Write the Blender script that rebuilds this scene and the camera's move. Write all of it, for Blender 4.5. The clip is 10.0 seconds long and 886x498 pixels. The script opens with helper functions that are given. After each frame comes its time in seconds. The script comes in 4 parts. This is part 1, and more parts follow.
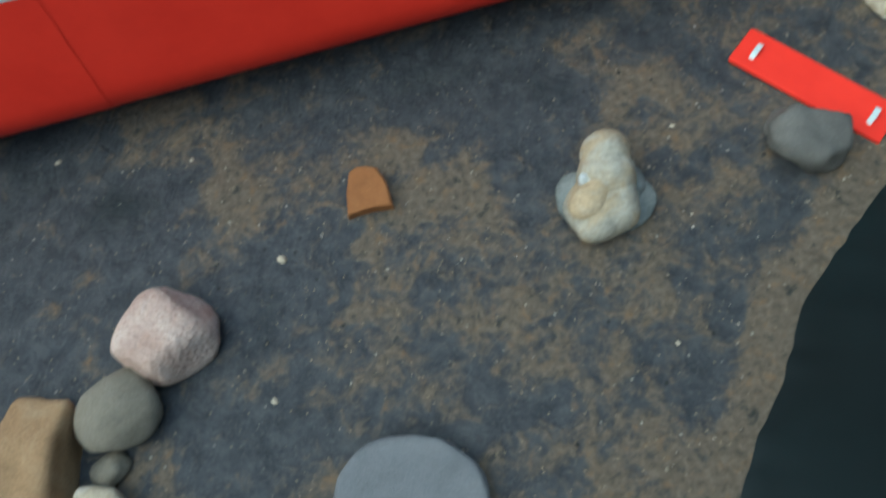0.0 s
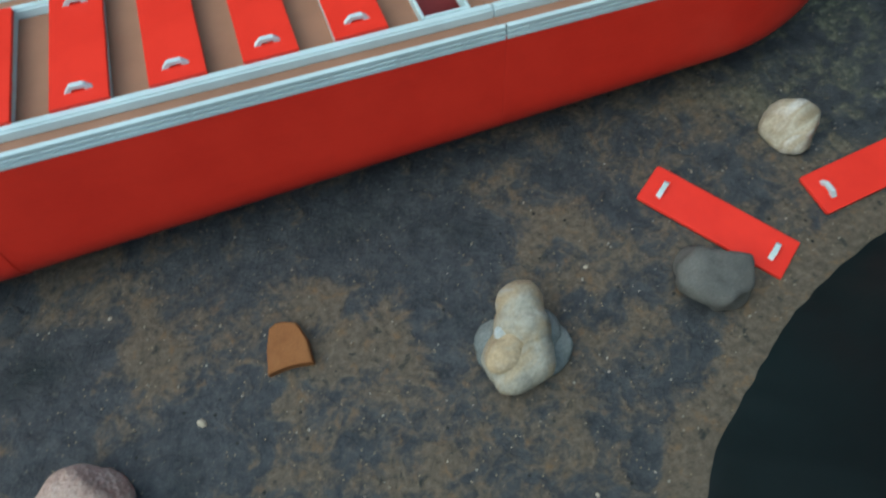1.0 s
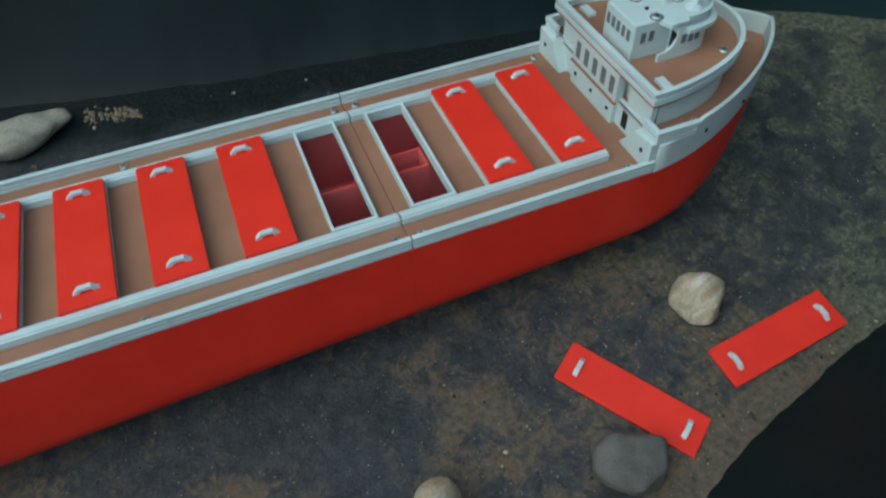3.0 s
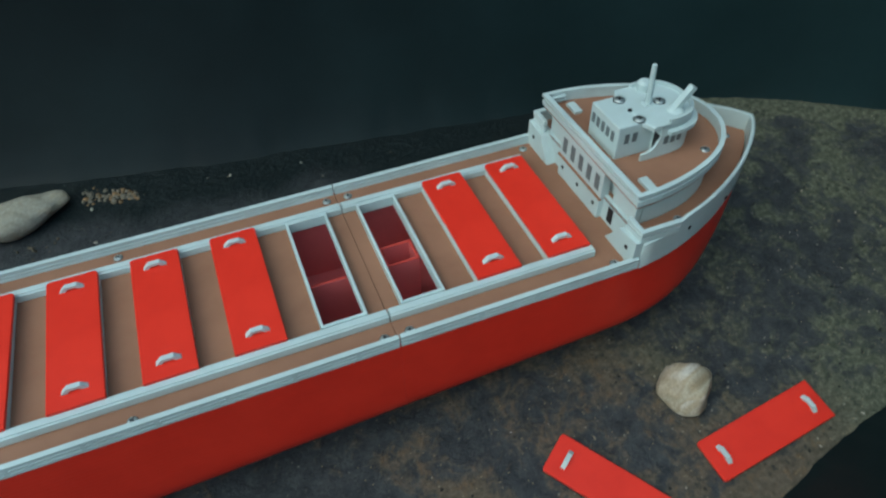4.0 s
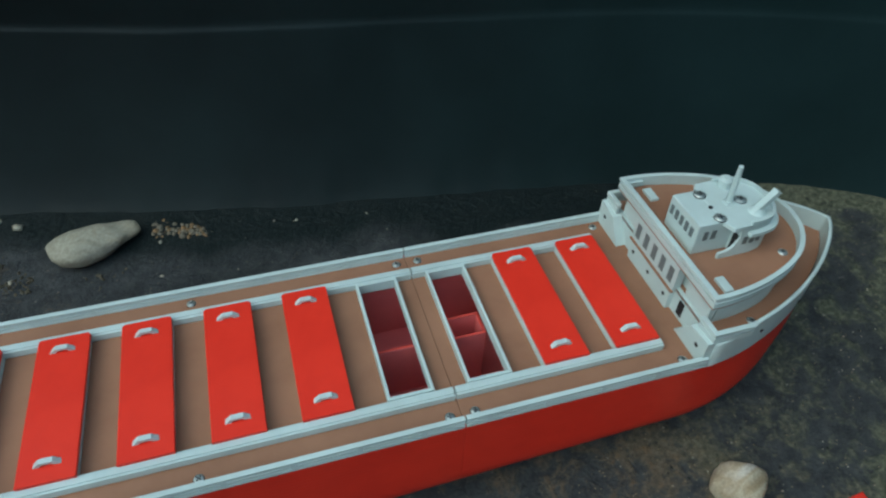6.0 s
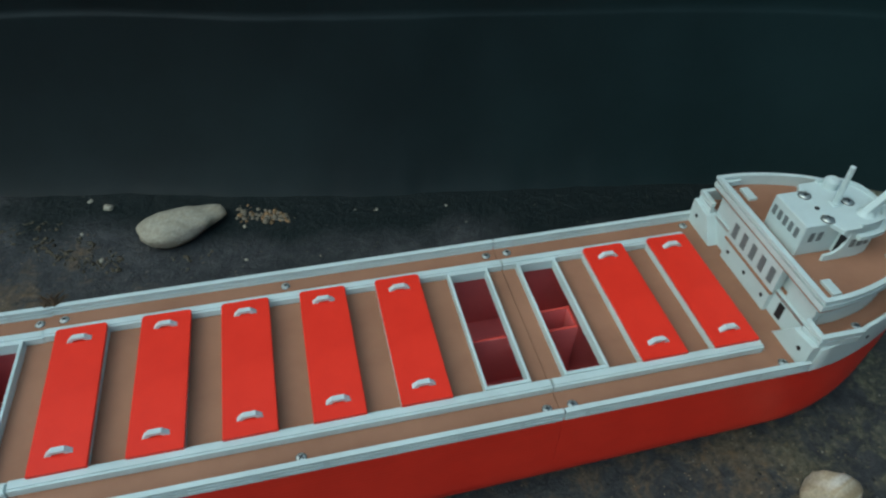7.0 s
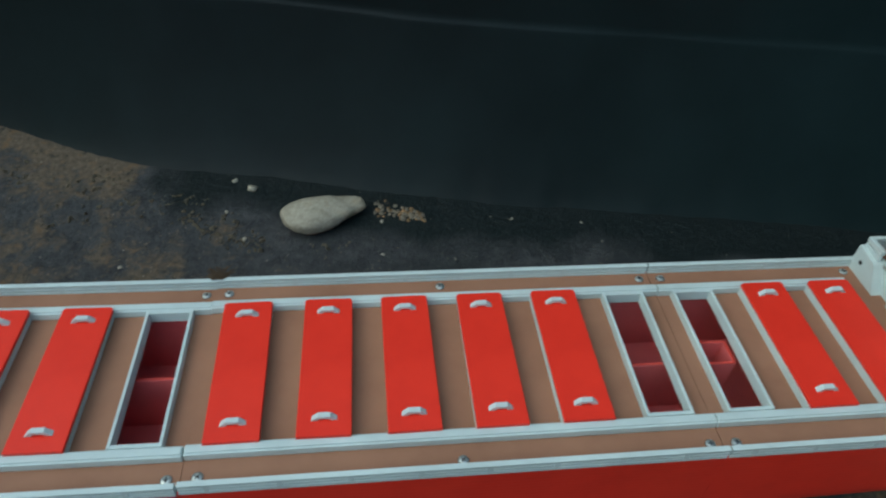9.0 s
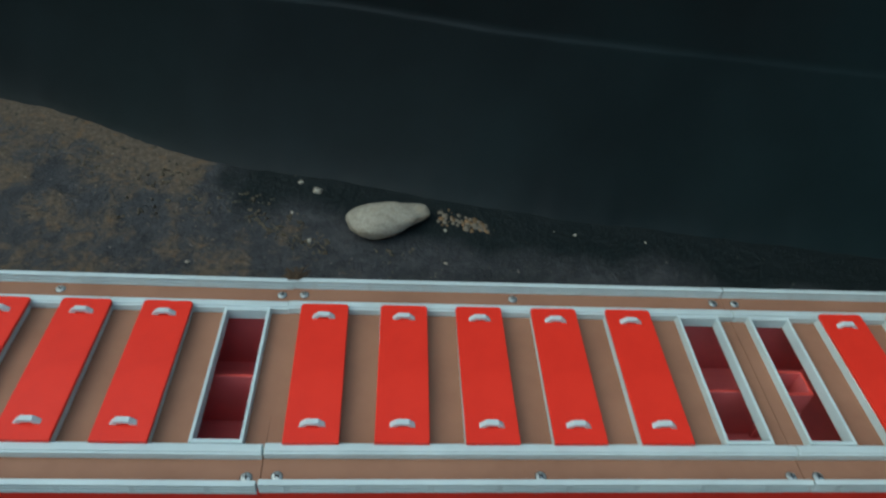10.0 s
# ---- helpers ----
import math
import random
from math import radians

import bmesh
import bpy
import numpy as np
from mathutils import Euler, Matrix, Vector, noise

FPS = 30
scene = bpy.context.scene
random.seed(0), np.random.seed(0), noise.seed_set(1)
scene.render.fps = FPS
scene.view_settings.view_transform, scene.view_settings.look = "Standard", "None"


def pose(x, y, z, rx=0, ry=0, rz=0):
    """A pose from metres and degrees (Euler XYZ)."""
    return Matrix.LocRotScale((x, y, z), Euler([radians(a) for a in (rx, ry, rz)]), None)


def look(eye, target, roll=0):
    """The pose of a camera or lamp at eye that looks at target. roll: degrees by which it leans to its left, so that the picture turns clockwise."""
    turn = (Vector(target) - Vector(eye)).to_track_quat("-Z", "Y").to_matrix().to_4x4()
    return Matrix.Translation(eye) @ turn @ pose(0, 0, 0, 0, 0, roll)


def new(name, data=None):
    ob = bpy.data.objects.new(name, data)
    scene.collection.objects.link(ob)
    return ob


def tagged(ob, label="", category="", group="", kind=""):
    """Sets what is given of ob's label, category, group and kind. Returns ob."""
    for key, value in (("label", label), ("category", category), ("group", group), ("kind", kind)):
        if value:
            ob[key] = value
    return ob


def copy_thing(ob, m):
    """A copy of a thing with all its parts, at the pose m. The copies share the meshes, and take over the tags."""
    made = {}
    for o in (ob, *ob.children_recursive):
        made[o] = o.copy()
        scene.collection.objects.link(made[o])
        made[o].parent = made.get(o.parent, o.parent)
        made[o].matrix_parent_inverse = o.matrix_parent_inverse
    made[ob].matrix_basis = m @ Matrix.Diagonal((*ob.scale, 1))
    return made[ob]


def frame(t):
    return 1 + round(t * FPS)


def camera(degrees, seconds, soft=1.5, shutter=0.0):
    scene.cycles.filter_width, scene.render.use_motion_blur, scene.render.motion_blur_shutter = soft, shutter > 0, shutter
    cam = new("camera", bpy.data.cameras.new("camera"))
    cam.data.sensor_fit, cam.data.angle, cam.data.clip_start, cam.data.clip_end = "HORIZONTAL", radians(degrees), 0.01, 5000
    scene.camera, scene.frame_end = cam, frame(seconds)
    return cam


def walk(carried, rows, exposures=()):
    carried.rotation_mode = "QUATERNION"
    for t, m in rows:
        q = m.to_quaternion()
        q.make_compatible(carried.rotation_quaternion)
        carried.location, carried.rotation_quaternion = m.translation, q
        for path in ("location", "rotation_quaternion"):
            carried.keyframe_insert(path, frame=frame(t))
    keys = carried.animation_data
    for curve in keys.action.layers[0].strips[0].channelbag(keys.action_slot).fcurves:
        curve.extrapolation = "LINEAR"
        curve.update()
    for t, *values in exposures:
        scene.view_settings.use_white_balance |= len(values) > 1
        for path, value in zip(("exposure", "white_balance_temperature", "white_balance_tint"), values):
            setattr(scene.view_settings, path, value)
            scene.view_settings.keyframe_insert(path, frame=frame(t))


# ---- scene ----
cam = camera(66.5, 10.0, soft=2.2, shutter=0.5)
# seconds, place in metres, turn in degrees
ROWS = [
    (0.0, -0.0804, -0.2393, 0.2577, 21.14, 2.86, -15.93),
    (0.5, -0.0617, -0.2186, 0.2704, 23.06, 1.44, -17.13),
    (1.0, -0.0489, -0.2058, 0.2781, 24.52, 1.06, -19.22),
    (1.5, -0.0369, -0.1996, 0.2839, 26.43, 0.53, -20.84),
    (2.0, -0.0193, -0.1942, 0.2916, 28.31, -0.01, -22.58),
    (2.5, -0.0130, -0.1815, 0.2999, 29.25, -0.22, -22.49),
    (2.7, -0.0118, -0.1783, 0.3030, 29.75, -0.07, -22.13),
    (3.8, -0.0037, -0.1574, 0.3242, 32.77, -0.74, -21.98),
    (4.0, -0.0013, -0.1593, 0.3243, 34.31, -0.68, -21.73),
    (4.5, 0.0059, -0.1459, 0.3374, 35.25, -1.48, -20.73),
    (5.0, 0.0039, -0.1391, 0.3412, 35.69, -1.40, -19.60),
    (5.2, -0.0009, -0.1400, 0.3402, 35.85, -2.00, -18.06),
    (6.3, -0.0240, -0.1324, 0.3388, 35.92, -2.14, -15.30),
    (6.5, -0.0300, -0.1329, 0.3366, 35.53, -1.86, -14.12),
    (7.0, -0.0458, -0.1303, 0.3350, 36.02, -1.27, -12.81),
    (7.5, -0.0581, -0.1275, 0.3348, 35.96, -1.56, -10.82),
    (8.0, -0.0701, -0.1244, 0.3366, 35.96, -1.19, -9.33),
    (8.5, -0.0831, -0.1197, 0.3370, 36.13, -1.44, -7.18),
    (9.0, -0.0981, -0.1216, 0.3331, 36.59, -1.87, -5.15),
    (9.5, -0.1112, -0.1251, 0.3279, 35.91, -1.97, -3.00),
    (10.0, -0.1244, -0.1195, 0.3322, 37.29, -2.45, -1.52),
]
EXPOSURES = [(0.0, 1.74, 6300, 2), (1.0, 1.45, 6350, 3), (2.0, 1.17, 6380, 4), (2.5, 1.03, 6400, 4), (4.5, 1.03, 6450, 0), (7.0, 0.99, 6600, 2), (10.0, 0.92, 6700, 5)]
walk(cam, [(t, pose(x, y, z, rx, ry, rz)) for t, x, y, z, rx, ry, rz in ROWS], EXPOSURES)

# ---------------------------------------------------------------- light
SUN_UP, SUN_ROUND = radians(52), radians(-94)
world = bpy.data.worlds.new("sky")
scene.world = world
world.use_nodes = True
wn = world.node_tree
sky = wn.nodes.new("ShaderNodeTexSky")
sky.sky_type = "NISHITA"
sky.sun_disc = False
sky.sun_elevation, sky.sun_rotation = SUN_UP, SUN_ROUND
wn.nodes["Background"].inputs["Strength"].default_value = 0.15
# the water takes some of the red out of the daylight
water = wn.nodes.new("ShaderNodeMixRGB")
water.blend_type = "MULTIPLY"
water.inputs["Fac"].default_value, water.inputs["Color2"].default_value = 1.0, (0.95, 1.0, 0.87, 1)
wn.links.new(sky.outputs["Color"], water.inputs["Color1"])
wn.links.new(water.outputs["Color"], wn.nodes["Background"].inputs["Color"])
sun = new("sun", bpy.data.lights.new("sun", "SUN"))
sun.data.energy, sun.data.angle, sun.data.color = 0.66, radians(110), (0.90, 1.0, 0.95)
sun.matrix_world = look((-1.5, -0.1, 1.9), (0, 0, 0))


# ---------------------------------------------------------------- materials
def material(name):
    m = bpy.data.materials.new(name)
    m.use_nodes = True
    return m, m.node_tree, m.node_tree.nodes["Principled BSDF"]


def node(tree, kind, **values):
    n = tree.nodes.new(kind)
    for key, value in values.items():
        n.inputs[key].default_value = value
    return n


def ramp(tree, fac, stops):
    r = tree.nodes.new("ShaderNodeValToRGB")
    r.color_ramp.elements[0].position, r.color_ramp.elements[0].color = stops[0][0], (*stops[0][1], 1)
    r.color_ramp.elements[1].position, r.color_ramp.elements[1].color = stops[-1][0], (*stops[-1][1], 1)
    for p, c in stops[1:-1]:
        e = r.color_ramp.elements.new(p)
        e.color = (*c, 1)
    tree.links.new(fac, r.inputs["Fac"])
    return r.outputs["Color"]


def bump(tree, bsdf, height, strength, distance):
    b = node(tree, "ShaderNodeBump", Strength=strength, Distance=distance)
    tree.links.new(height, b.inputs["Height"])
    tree.links.new(b.outputs["Normal"], bsdf.inputs["Normal"])
    return b


def printed(name, dark, light, rough, layers=2600.0):
    """Printed plastic: faint blotches, fine print layers and a little grime."""
    m, t, b = material(name)
    co = t.nodes.new("ShaderNodeTexCoord")
    big = node(t, "ShaderNodeTexNoise", Scale=38.0, Detail=5.0, Roughness=0.6)
    fine = node(t, "ShaderNodeTexNoise", Scale=900.0, Detail=3.0)
    wave = t.nodes.new("ShaderNodeTexWave")
    wave.bands_direction = "Z"
    wave.inputs["Scale"].default_value = layers / 20
    wave.inputs["Distortion"].default_value = 0.4
    for n in (big, fine, wave):
        t.links.new(co.outputs["Object"], n.inputs["Vector"])
    col = ramp(t, big.outputs["Fac"], [(0.3, dark), (0.62, light)])
    t.links.new(col, b.inputs["Base Color"])
    b.inputs["Roughness"].default_value, b.inputs["Specular IOR Level"].default_value = rough, 0.25
    add = node(t, "ShaderNodeMath")
    add.operation = "ADD"
    t.links.new(fine.outputs["Fac"], add.inputs[0])
    t.links.new(wave.outputs["Fac"], add.inputs[1])
    bump(t, b, add.outputs["Value"], 0.25, 0.00012)
    return m


def stone_material(name, colours, grain=220.0, rough=0.75, pits=0.0, speck=None, bands=None):
    m, t, b = material(name)
    co = t.nodes.new("ShaderNodeTexCoord")
    big = node(t, "ShaderNodeTexNoise", Scale=55.0, Detail=6.0, Roughness=0.62, Distortion=0.5)
    fine = node(t, "ShaderNodeTexNoise", Scale=grain * 4, Detail=4.0, Roughness=0.7)
    vor = node(t, "ShaderNodeTexVoronoi", Scale=grain)
    for n in (big, fine, vor):
        t.links.new(co.outputs["Object"], n.inputs["Vector"])
    if bands:
        lay = t.nodes.new("ShaderNodeMapping")
        lay.inputs["Rotation"].default_value, lay.inputs["Scale"].default_value = (0.3, 0.2, bands), (0.25, 1.15, 0.7)
        t.links.new(co.outputs["Object"], lay.inputs["Vector"])
        t.links.new(lay.outputs["Vector"], big.inputs["Vector"])
        big.inputs["Detail"].default_value, big.inputs["Roughness"].default_value = 3.0, 0.4
    low, wide = (0.37, 0.26) if bands else (0.28, 0.44)
    col = ramp(t, big.outputs["Fac"], [(low + wide * i / (len(colours) - 1), c) for i, c in enumerate(colours)])
    mix = node(t, "ShaderNodeMixRGB", Fac=0.55)
    mix.blend_type = "OVERLAY"
    t.links.new(col, mix.inputs["Color1"])
    t.links.new(fine.outputs["Fac"], mix.inputs["Color2"])
    out = mix.outputs["Color"]
    if speck:
        dots = node(t, "ShaderNodeTexNoise", Scale=900.0, Detail=4.0, Roughness=0.65)
        t.links.new(co.outputs["Object"], dots.inputs["Vector"])
        where = node(t, "ShaderNodeMapRange")
        where.inputs["From Min"].default_value, where.inputs["From Max"].default_value = 0.52, 0.72
        t.links.new(dots.outputs["Fac"], where.inputs["Value"])
        over = node(t, "ShaderNodeMixRGB", Color2=(*speck, 1))
        t.links.new(where.outputs["Result"], over.inputs["Fac"])
        t.links.new(out, over.inputs["Color1"])
        out = over.outputs["Color"]
    t.links.new(out, b.inputs["Base Color"])
    b.inputs["Roughness"].default_value, b.inputs["Specular IOR Level"].default_value = rough, 0.2
    add = node(t, "ShaderNodeMath")
    add.operation = "MULTIPLY_ADD"
    add.inputs[1].default_value = pits
    t.links.new(vor.outputs["Distance"], add.inputs[0])
    t.links.new(fine.outputs["Fac"], add.inputs[2])
    bump(t, b, add.outputs["Value"], 0.7, 0.0009)
    return m


RED = printed("red_plastic", (0.76, 0.031, 0.017), (0.85, 0.039, 0.021), 0.42)
WHITE = printed("white_plastic", (0.485, 0.575, 0.575), (0.56, 0.665, 0.665), 0.45)
# hull red with the veil of murky water painted into its colour
HAZED = printed("hazed_red_plastic", (0.66, 0.135, 0.14), (0.74, 0.160, 0.160), 0.8)
# purer red for top edges, so the light they catch is in the colour
LIT_EDGE = printed("lit_edge_red_plastic", (0.60, 0.060, 0.05), (0.68, 0.075, 0.06), 0.6)
BROWN = printed("brown_plastic", (0.280, 0.135, 0.083), (0.335, 0.165, 0.102), 0.6)
# near-black for flat pieces that paint the shade inside openings
DARK, _t, _b = material("dark_opening")
_b.inputs["Base Color"].default_value, _b.inputs["Roughness"].default_value = (0.012, 0.012, 0.014, 1), 0.6
# grey for flat pieces that paint the dim depth of window recesses
PANE, _t, _b = material("window_recess")
_b.inputs["Base Color"].default_value, _b.inputs["Roughness"].default_value = (0.13, 0.155, 0.16, 1), 0.5
STEEL, _t, _b = material("steel")
_b.inputs["Base Color"].default_value, _b.inputs["Metallic"].default_value, _b.inputs["Roughness"].default_value = (0.50, 0.55, 0.54, 1), 0.9, 0.42


def liner_material(name, silted):
    """Black moulded pond plastic; the floor carries brown silt, most of it where the attribute says."""
    m, t, b = material(name)
    co = t.nodes.new("ShaderNodeTexCoord")
    film = node(t, "ShaderNodeTexNoise", Scale=14.0, Detail=7.0, Roughness=0.62)
    t.links.new(co.outputs["Object"], film.inputs["Vector"])
    plastic = ramp(t, film.outputs["Fac"], [(0.3, (0.0055, 0.0095, 0.0102)), (0.7, (0.0090, 0.0165, 0.0175))])
    b.inputs["Roughness"].default_value, b.inputs["Specular IOR Level"].default_value = 0.4, 0.16
    if silted:
        film.inputs["Scale"].default_value, film.inputs["Distortion"].default_value = 110.0, 0.15
        plastic = ramp(t, film.outputs["Fac"], [(0.34, (0.027, 0.030, 0.034)), (0.5, (0.043, 0.047, 0.052)), (0.68, (0.064, 0.068, 0.070))])
    else:
        # a lighter teal tone on the far side, stronger towards the narrow end of the basin
        along = t.nodes.new("ShaderNodeSeparateXYZ")
        t.links.new(co.outputs["Object"], along.inputs["Vector"])
        toned = node(t, "ShaderNodeMapRange")
        toned.interpolation_type = "SMOOTHSTEP"
        toned.inputs["From Min"].default_value, toned.inputs["From Max"].default_value = -0.12, 0.46
        t.links.new(along.outputs["X"], toned.inputs["Value"])
        green = ramp(t, film.outputs["Fac"], [(0.3, (0.010, 0.023, 0.025)), (0.7, (0.0145, 0.033, 0.036))])
        side = node(t, "ShaderNodeMapRange")
        side.inputs["From Min"].default_value, side.inputs["From Max"].default_value = -0.08, 0.06
        t.links.new(along.outputs["Y"], side.inputs["Value"])
        both = node(t, "ShaderNodeMath")
        both.operation = "MULTIPLY"
        t.links.new(toned.outputs["Result"], both.inputs[0])
        t.links.new(side.outputs["Result"], both.inputs[1])
        mix = node(t, "ShaderNodeMixRGB")
        t.links.new(both.outputs["Value"], mix.inputs["Fac"])
        t.links.new(plastic, mix.inputs["Color1"])
        t.links.new(green, mix.inputs["Color2"])
        t.links.new(mix.outputs["Color"], b.inputs["Base Color"])
        bump(t, b, film.outputs["Fac"], 0.2, 0.004)
        return m
    def attribute(called):
        at = t.nodes.new("ShaderNodeAttribute")
        at.attribute_name = called
        return at.outputs["Fac"]

    def noise_at(scale, detail, rough, bend):
        n = node(t, "ShaderNodeTexNoise", Scale=scale, Detail=detail, Roughness=rough, Distortion=bend)
        t.links.new(co.outputs["Object"], n.inputs["Vector"])
        return n.outputs["Fac"]

    def spread(value, low, high):
        r = node(t, "ShaderNodeMapRange")
        r.inputs["From Min"].default_value, r.inputs["From Max"].default_value = low, high
        t.links.new(value, r.inputs["Value"])
        return r.outputs["Result"]

    def plus(value, times, more):
        p = node(t, "ShaderNodeMath")
        p.operation = "MULTIPLY_ADD"
        t.links.new(value, p.inputs[0])
        p.inputs[1].default_value = times
        if isinstance(more, float):
            p.inputs[2].default_value = more
        else:
            t.links.new(more, p.inputs[2])
        return p.outputs["Value"]

    def times(u, w):
        p = node(t, "ShaderNodeMath")
        p.operation = "MULTIPLY"
        t.links.new(u, p.inputs[0])
        t.links.new(w, p.inputs[1])
        return p.outputs["Value"]

    def mixed(fac, under, over):
        m = node(t, "ShaderNodeMixRGB")
        t.links.new(fac, m.inputs["Fac"])
        for socket, colour in (("Color1", under), ("Color2", over)):
            if isinstance(colour, tuple):
                m.inputs[socket].default_value = (*colour, 1)
            else:
                t.links.new(colour, m.inputs[socket])
        return m.outputs["Color"]

    heap, algae = attribute("silt"), attribute("algae")
    mid, fine, blots = noise_at(72.0, 7.0, 0.64, 0.7), noise_at(300.0, 6.0, 0.7, 0.3), noise_at(150.0, 5.0, 0.65, 0.4)
    depth = plus(fine, 0.70, plus(mid, 1.70, heap))
    cover = spread(depth, 1.34, 1.66)
    # a thin pale film between the heaps
    plastic = mixed(spread(noise_at(520.0, 4.0, 0.7, 0.0), 0.52, 0.80), plastic, (0.092, 0.092, 0.086))
    plastic = mixed(spread(heap, -0.55, -0.05), (0.010, 0.016, 0.017), plastic)
    brown = ramp(t, fine, [(0.3, (0.070, 0.058, 0.044)), (0.5, (0.115, 0.092, 0.068)), (0.74, (0.178, 0.144, 0.108))])
    brown = mixed(spread(blots, 0.54, 0.70), brown, (0.165, 0.106, 0.060))
    olive = ramp(t, fine, [(0.3, (0.046, 0.053, 0.040)), (0.5, (0.104, 0.112, 0.080)), (0.72, (0.205, 0.198, 0.140))])
    silt = mixed(algae, brown, olive)
    silt = mixed(spread(blots, 0.40, 0.31), silt, (0.036, 0.038, 0.034))
    colour = mixed(cover, plastic, silt)
    # single grains and flakes of shell, and dark bits
    for scale, size, share, shade in ((420.0, 0.27, 0.984, (0.30, 0.28, 0.225)), (700.0, 0.34, 0.955, (0.24, 0.19, 0.12)), (330.0, 0.33, 0.975, (0.022, 0.024, 0.022))):
        cells = node(t, "ShaderNodeTexVoronoi", Scale=scale)
        t.links.new(co.outputs["Object"], cells.inputs["Vector"])
        split = t.nodes.new("ShaderNodeSeparateColor")
        t.links.new(cells.outputs["Color"], split.inputs["Color"])
        picked = times(spread(split.outputs["Red"], share, share + 0.01), spread(heap, -0.40, 0.05))
        colour = mixed(times(picked, spread(cells.outputs["Distance"], size, size - 0.12)), colour, shade)
    t.links.new(colour, b.inputs["Base Color"])
    t.links.new(plus(cover, 0.52, 0.38), b.inputs["Roughness"])
    bump(t, b, depth, 0.7, 0.0020)
    return m


LINER = liner_material("pond_plastic", False)
FLOOR = liner_material("silted_plastic", True)


# ---------------------------------------------------------------- building helpers
def mesh_of(name, bm, mat, smooth=False, shell=False):
    me = bpy.data.meshes.new(name)
    bmesh.ops.recalc_face_normals(bm, faces=bm.faces)
    if shell:
        # an open shell: all faces look away from the middle line
        f = max(bm.faces, key=lambda g: abs(g.calc_center_median().y))
        if f.normal.y * f.calc_center_median().y < 0:
            bmesh.ops.reverse_faces(bm, faces=bm.faces)
    bm.to_mesh(me)
    bm.free()
    me.materials.append(mat)
    if smooth:
        me.polygons.foreach_set("use_smooth", [True] * len(me.polygons))
    return me


def part(name, bm, mat, parent, label="", smooth=False, shell=False):
    """One mesh under a thing or part."""
    ob = new(name, mesh_of(name, bm, mat, smooth, shell))
    ob.parent = parent
    if label:
        tagged(ob, label)
    return ob


def empty(name, label, category, m, group="", kind=""):
    ob = new(name)
    ob.matrix_world = m
    return tagged(ob, label, category, group, kind)


MM = 0.001


def box(bm, x0, x1, y0, y1, z0, z1, bevel=0.0):
    """A box given in millimetres, with its edges rounded a little."""
    made = bmesh.ops.create_cube(bm, size=1.0)
    vs = made["verts"]
    for v in vs:
        v.co = Vector(((x0 + x1) / 2 + v.co.x * (x1 - x0), (y0 + y1) / 2 + v.co.y * (y1 - y0), (z0 + z1) / 2 + v.co.z * (z1 - z0))) * MM
    if bevel:
        es = list({e for v in vs for e in v.link_edges})
        bmesh.ops.bevel(bm, geom=es, offset=bevel * MM, segments=2, affect="EDGES", profile=0.5)
    return bm


def prism(bm, outline, z0, z1, bevel=0.0):
    """An upright slab on an outline in millimetres."""
    low = [bm.verts.new(Vector((x, y, z0)) * MM) for x, y in outline]
    top = [bm.verts.new(Vector((x, y, z1)) * MM) for x, y in outline]
    n = len(outline)
    bm.faces.new(low[::-1])
    lid = bm.faces.new(top)
    for i in range(n):
        bm.faces.new((low[i], low[(i + 1) % n], top[(i + 1) % n], top[i]))
    if bevel:
        bmesh.ops.bevel(bm, geom=list(lid.edges), offset=bevel * MM, segments=2, affect="EDGES", profile=0.5)
    return bm


def wall_loop(bm, outline, thick, z0, z1, closed=True):
    """A thin upright wall that follows an outline in millimetres, thick inwards."""
    pts = [Vector(p) for p in outline]
    n = len(pts)
    inner = []
    for i, p in enumerate(pts):
        a = pts[i - 1] if (closed or i) else p
        b = pts[(i + 1) % n] if (closed or i < n - 1) else p
        d1, d2 = (p - a), (b - p)
        d1 = d1.normalized() if d1.length else d2.normalized()
        d2 = d2.normalized() if d2.length else d1
        nrm = Vector((-(d1 + d2).y, (d1 + d2).x)).normalized()
        k = max(0.4, nrm.dot(Vector((-d1.y, d1.x))))
        inner.append(p + nrm * thick / k)
    zt = z1 if callable(z1) else (lambda x: z1)
    zl = z0 if callable(z0) else (lambda x: z0)
    cols = []
    for p, q in zip(pts, inner):
        cols.append([bm.verts.new(Vector((p.x, p.y, zl(p.x))) * MM), bm.verts.new(Vector((p.x, p.y, zt(p.x))) * MM),
                     bm.verts.new(Vector((q.x, q.y, zt(p.x))) * MM), bm.verts.new(Vector((q.x, q.y, zl(p.x))) * MM)])
    for i in range(n if closed else n - 1):
        a, b = cols[i], cols[(i + 1) % n]
        for j in range(4):
            bm.faces.new((a[j], b[j], b[(j + 1) % 4], a[(j + 1) % 4]))
    if not closed:
        bm.faces.new(cols[0])
        bm.faces.new(cols[-1][::-1])
    return bm


def rod(bm, a, b, r0, r1, n=14):
    """A tapered round rod between two points in millimetres."""
    a, b = Vector(a) * MM, Vector(b) * MM
    m = Matrix.Translation((a + b) / 2) @ (b - a).to_track_quat("Z", "Y").to_matrix().to_4x4()
    bmesh.ops.create_cone(bm, cap_ends=True, segments=n, radius1=r0 * MM, radius2=r1 * MM, depth=(b - a).length, matrix=m)
    return bm


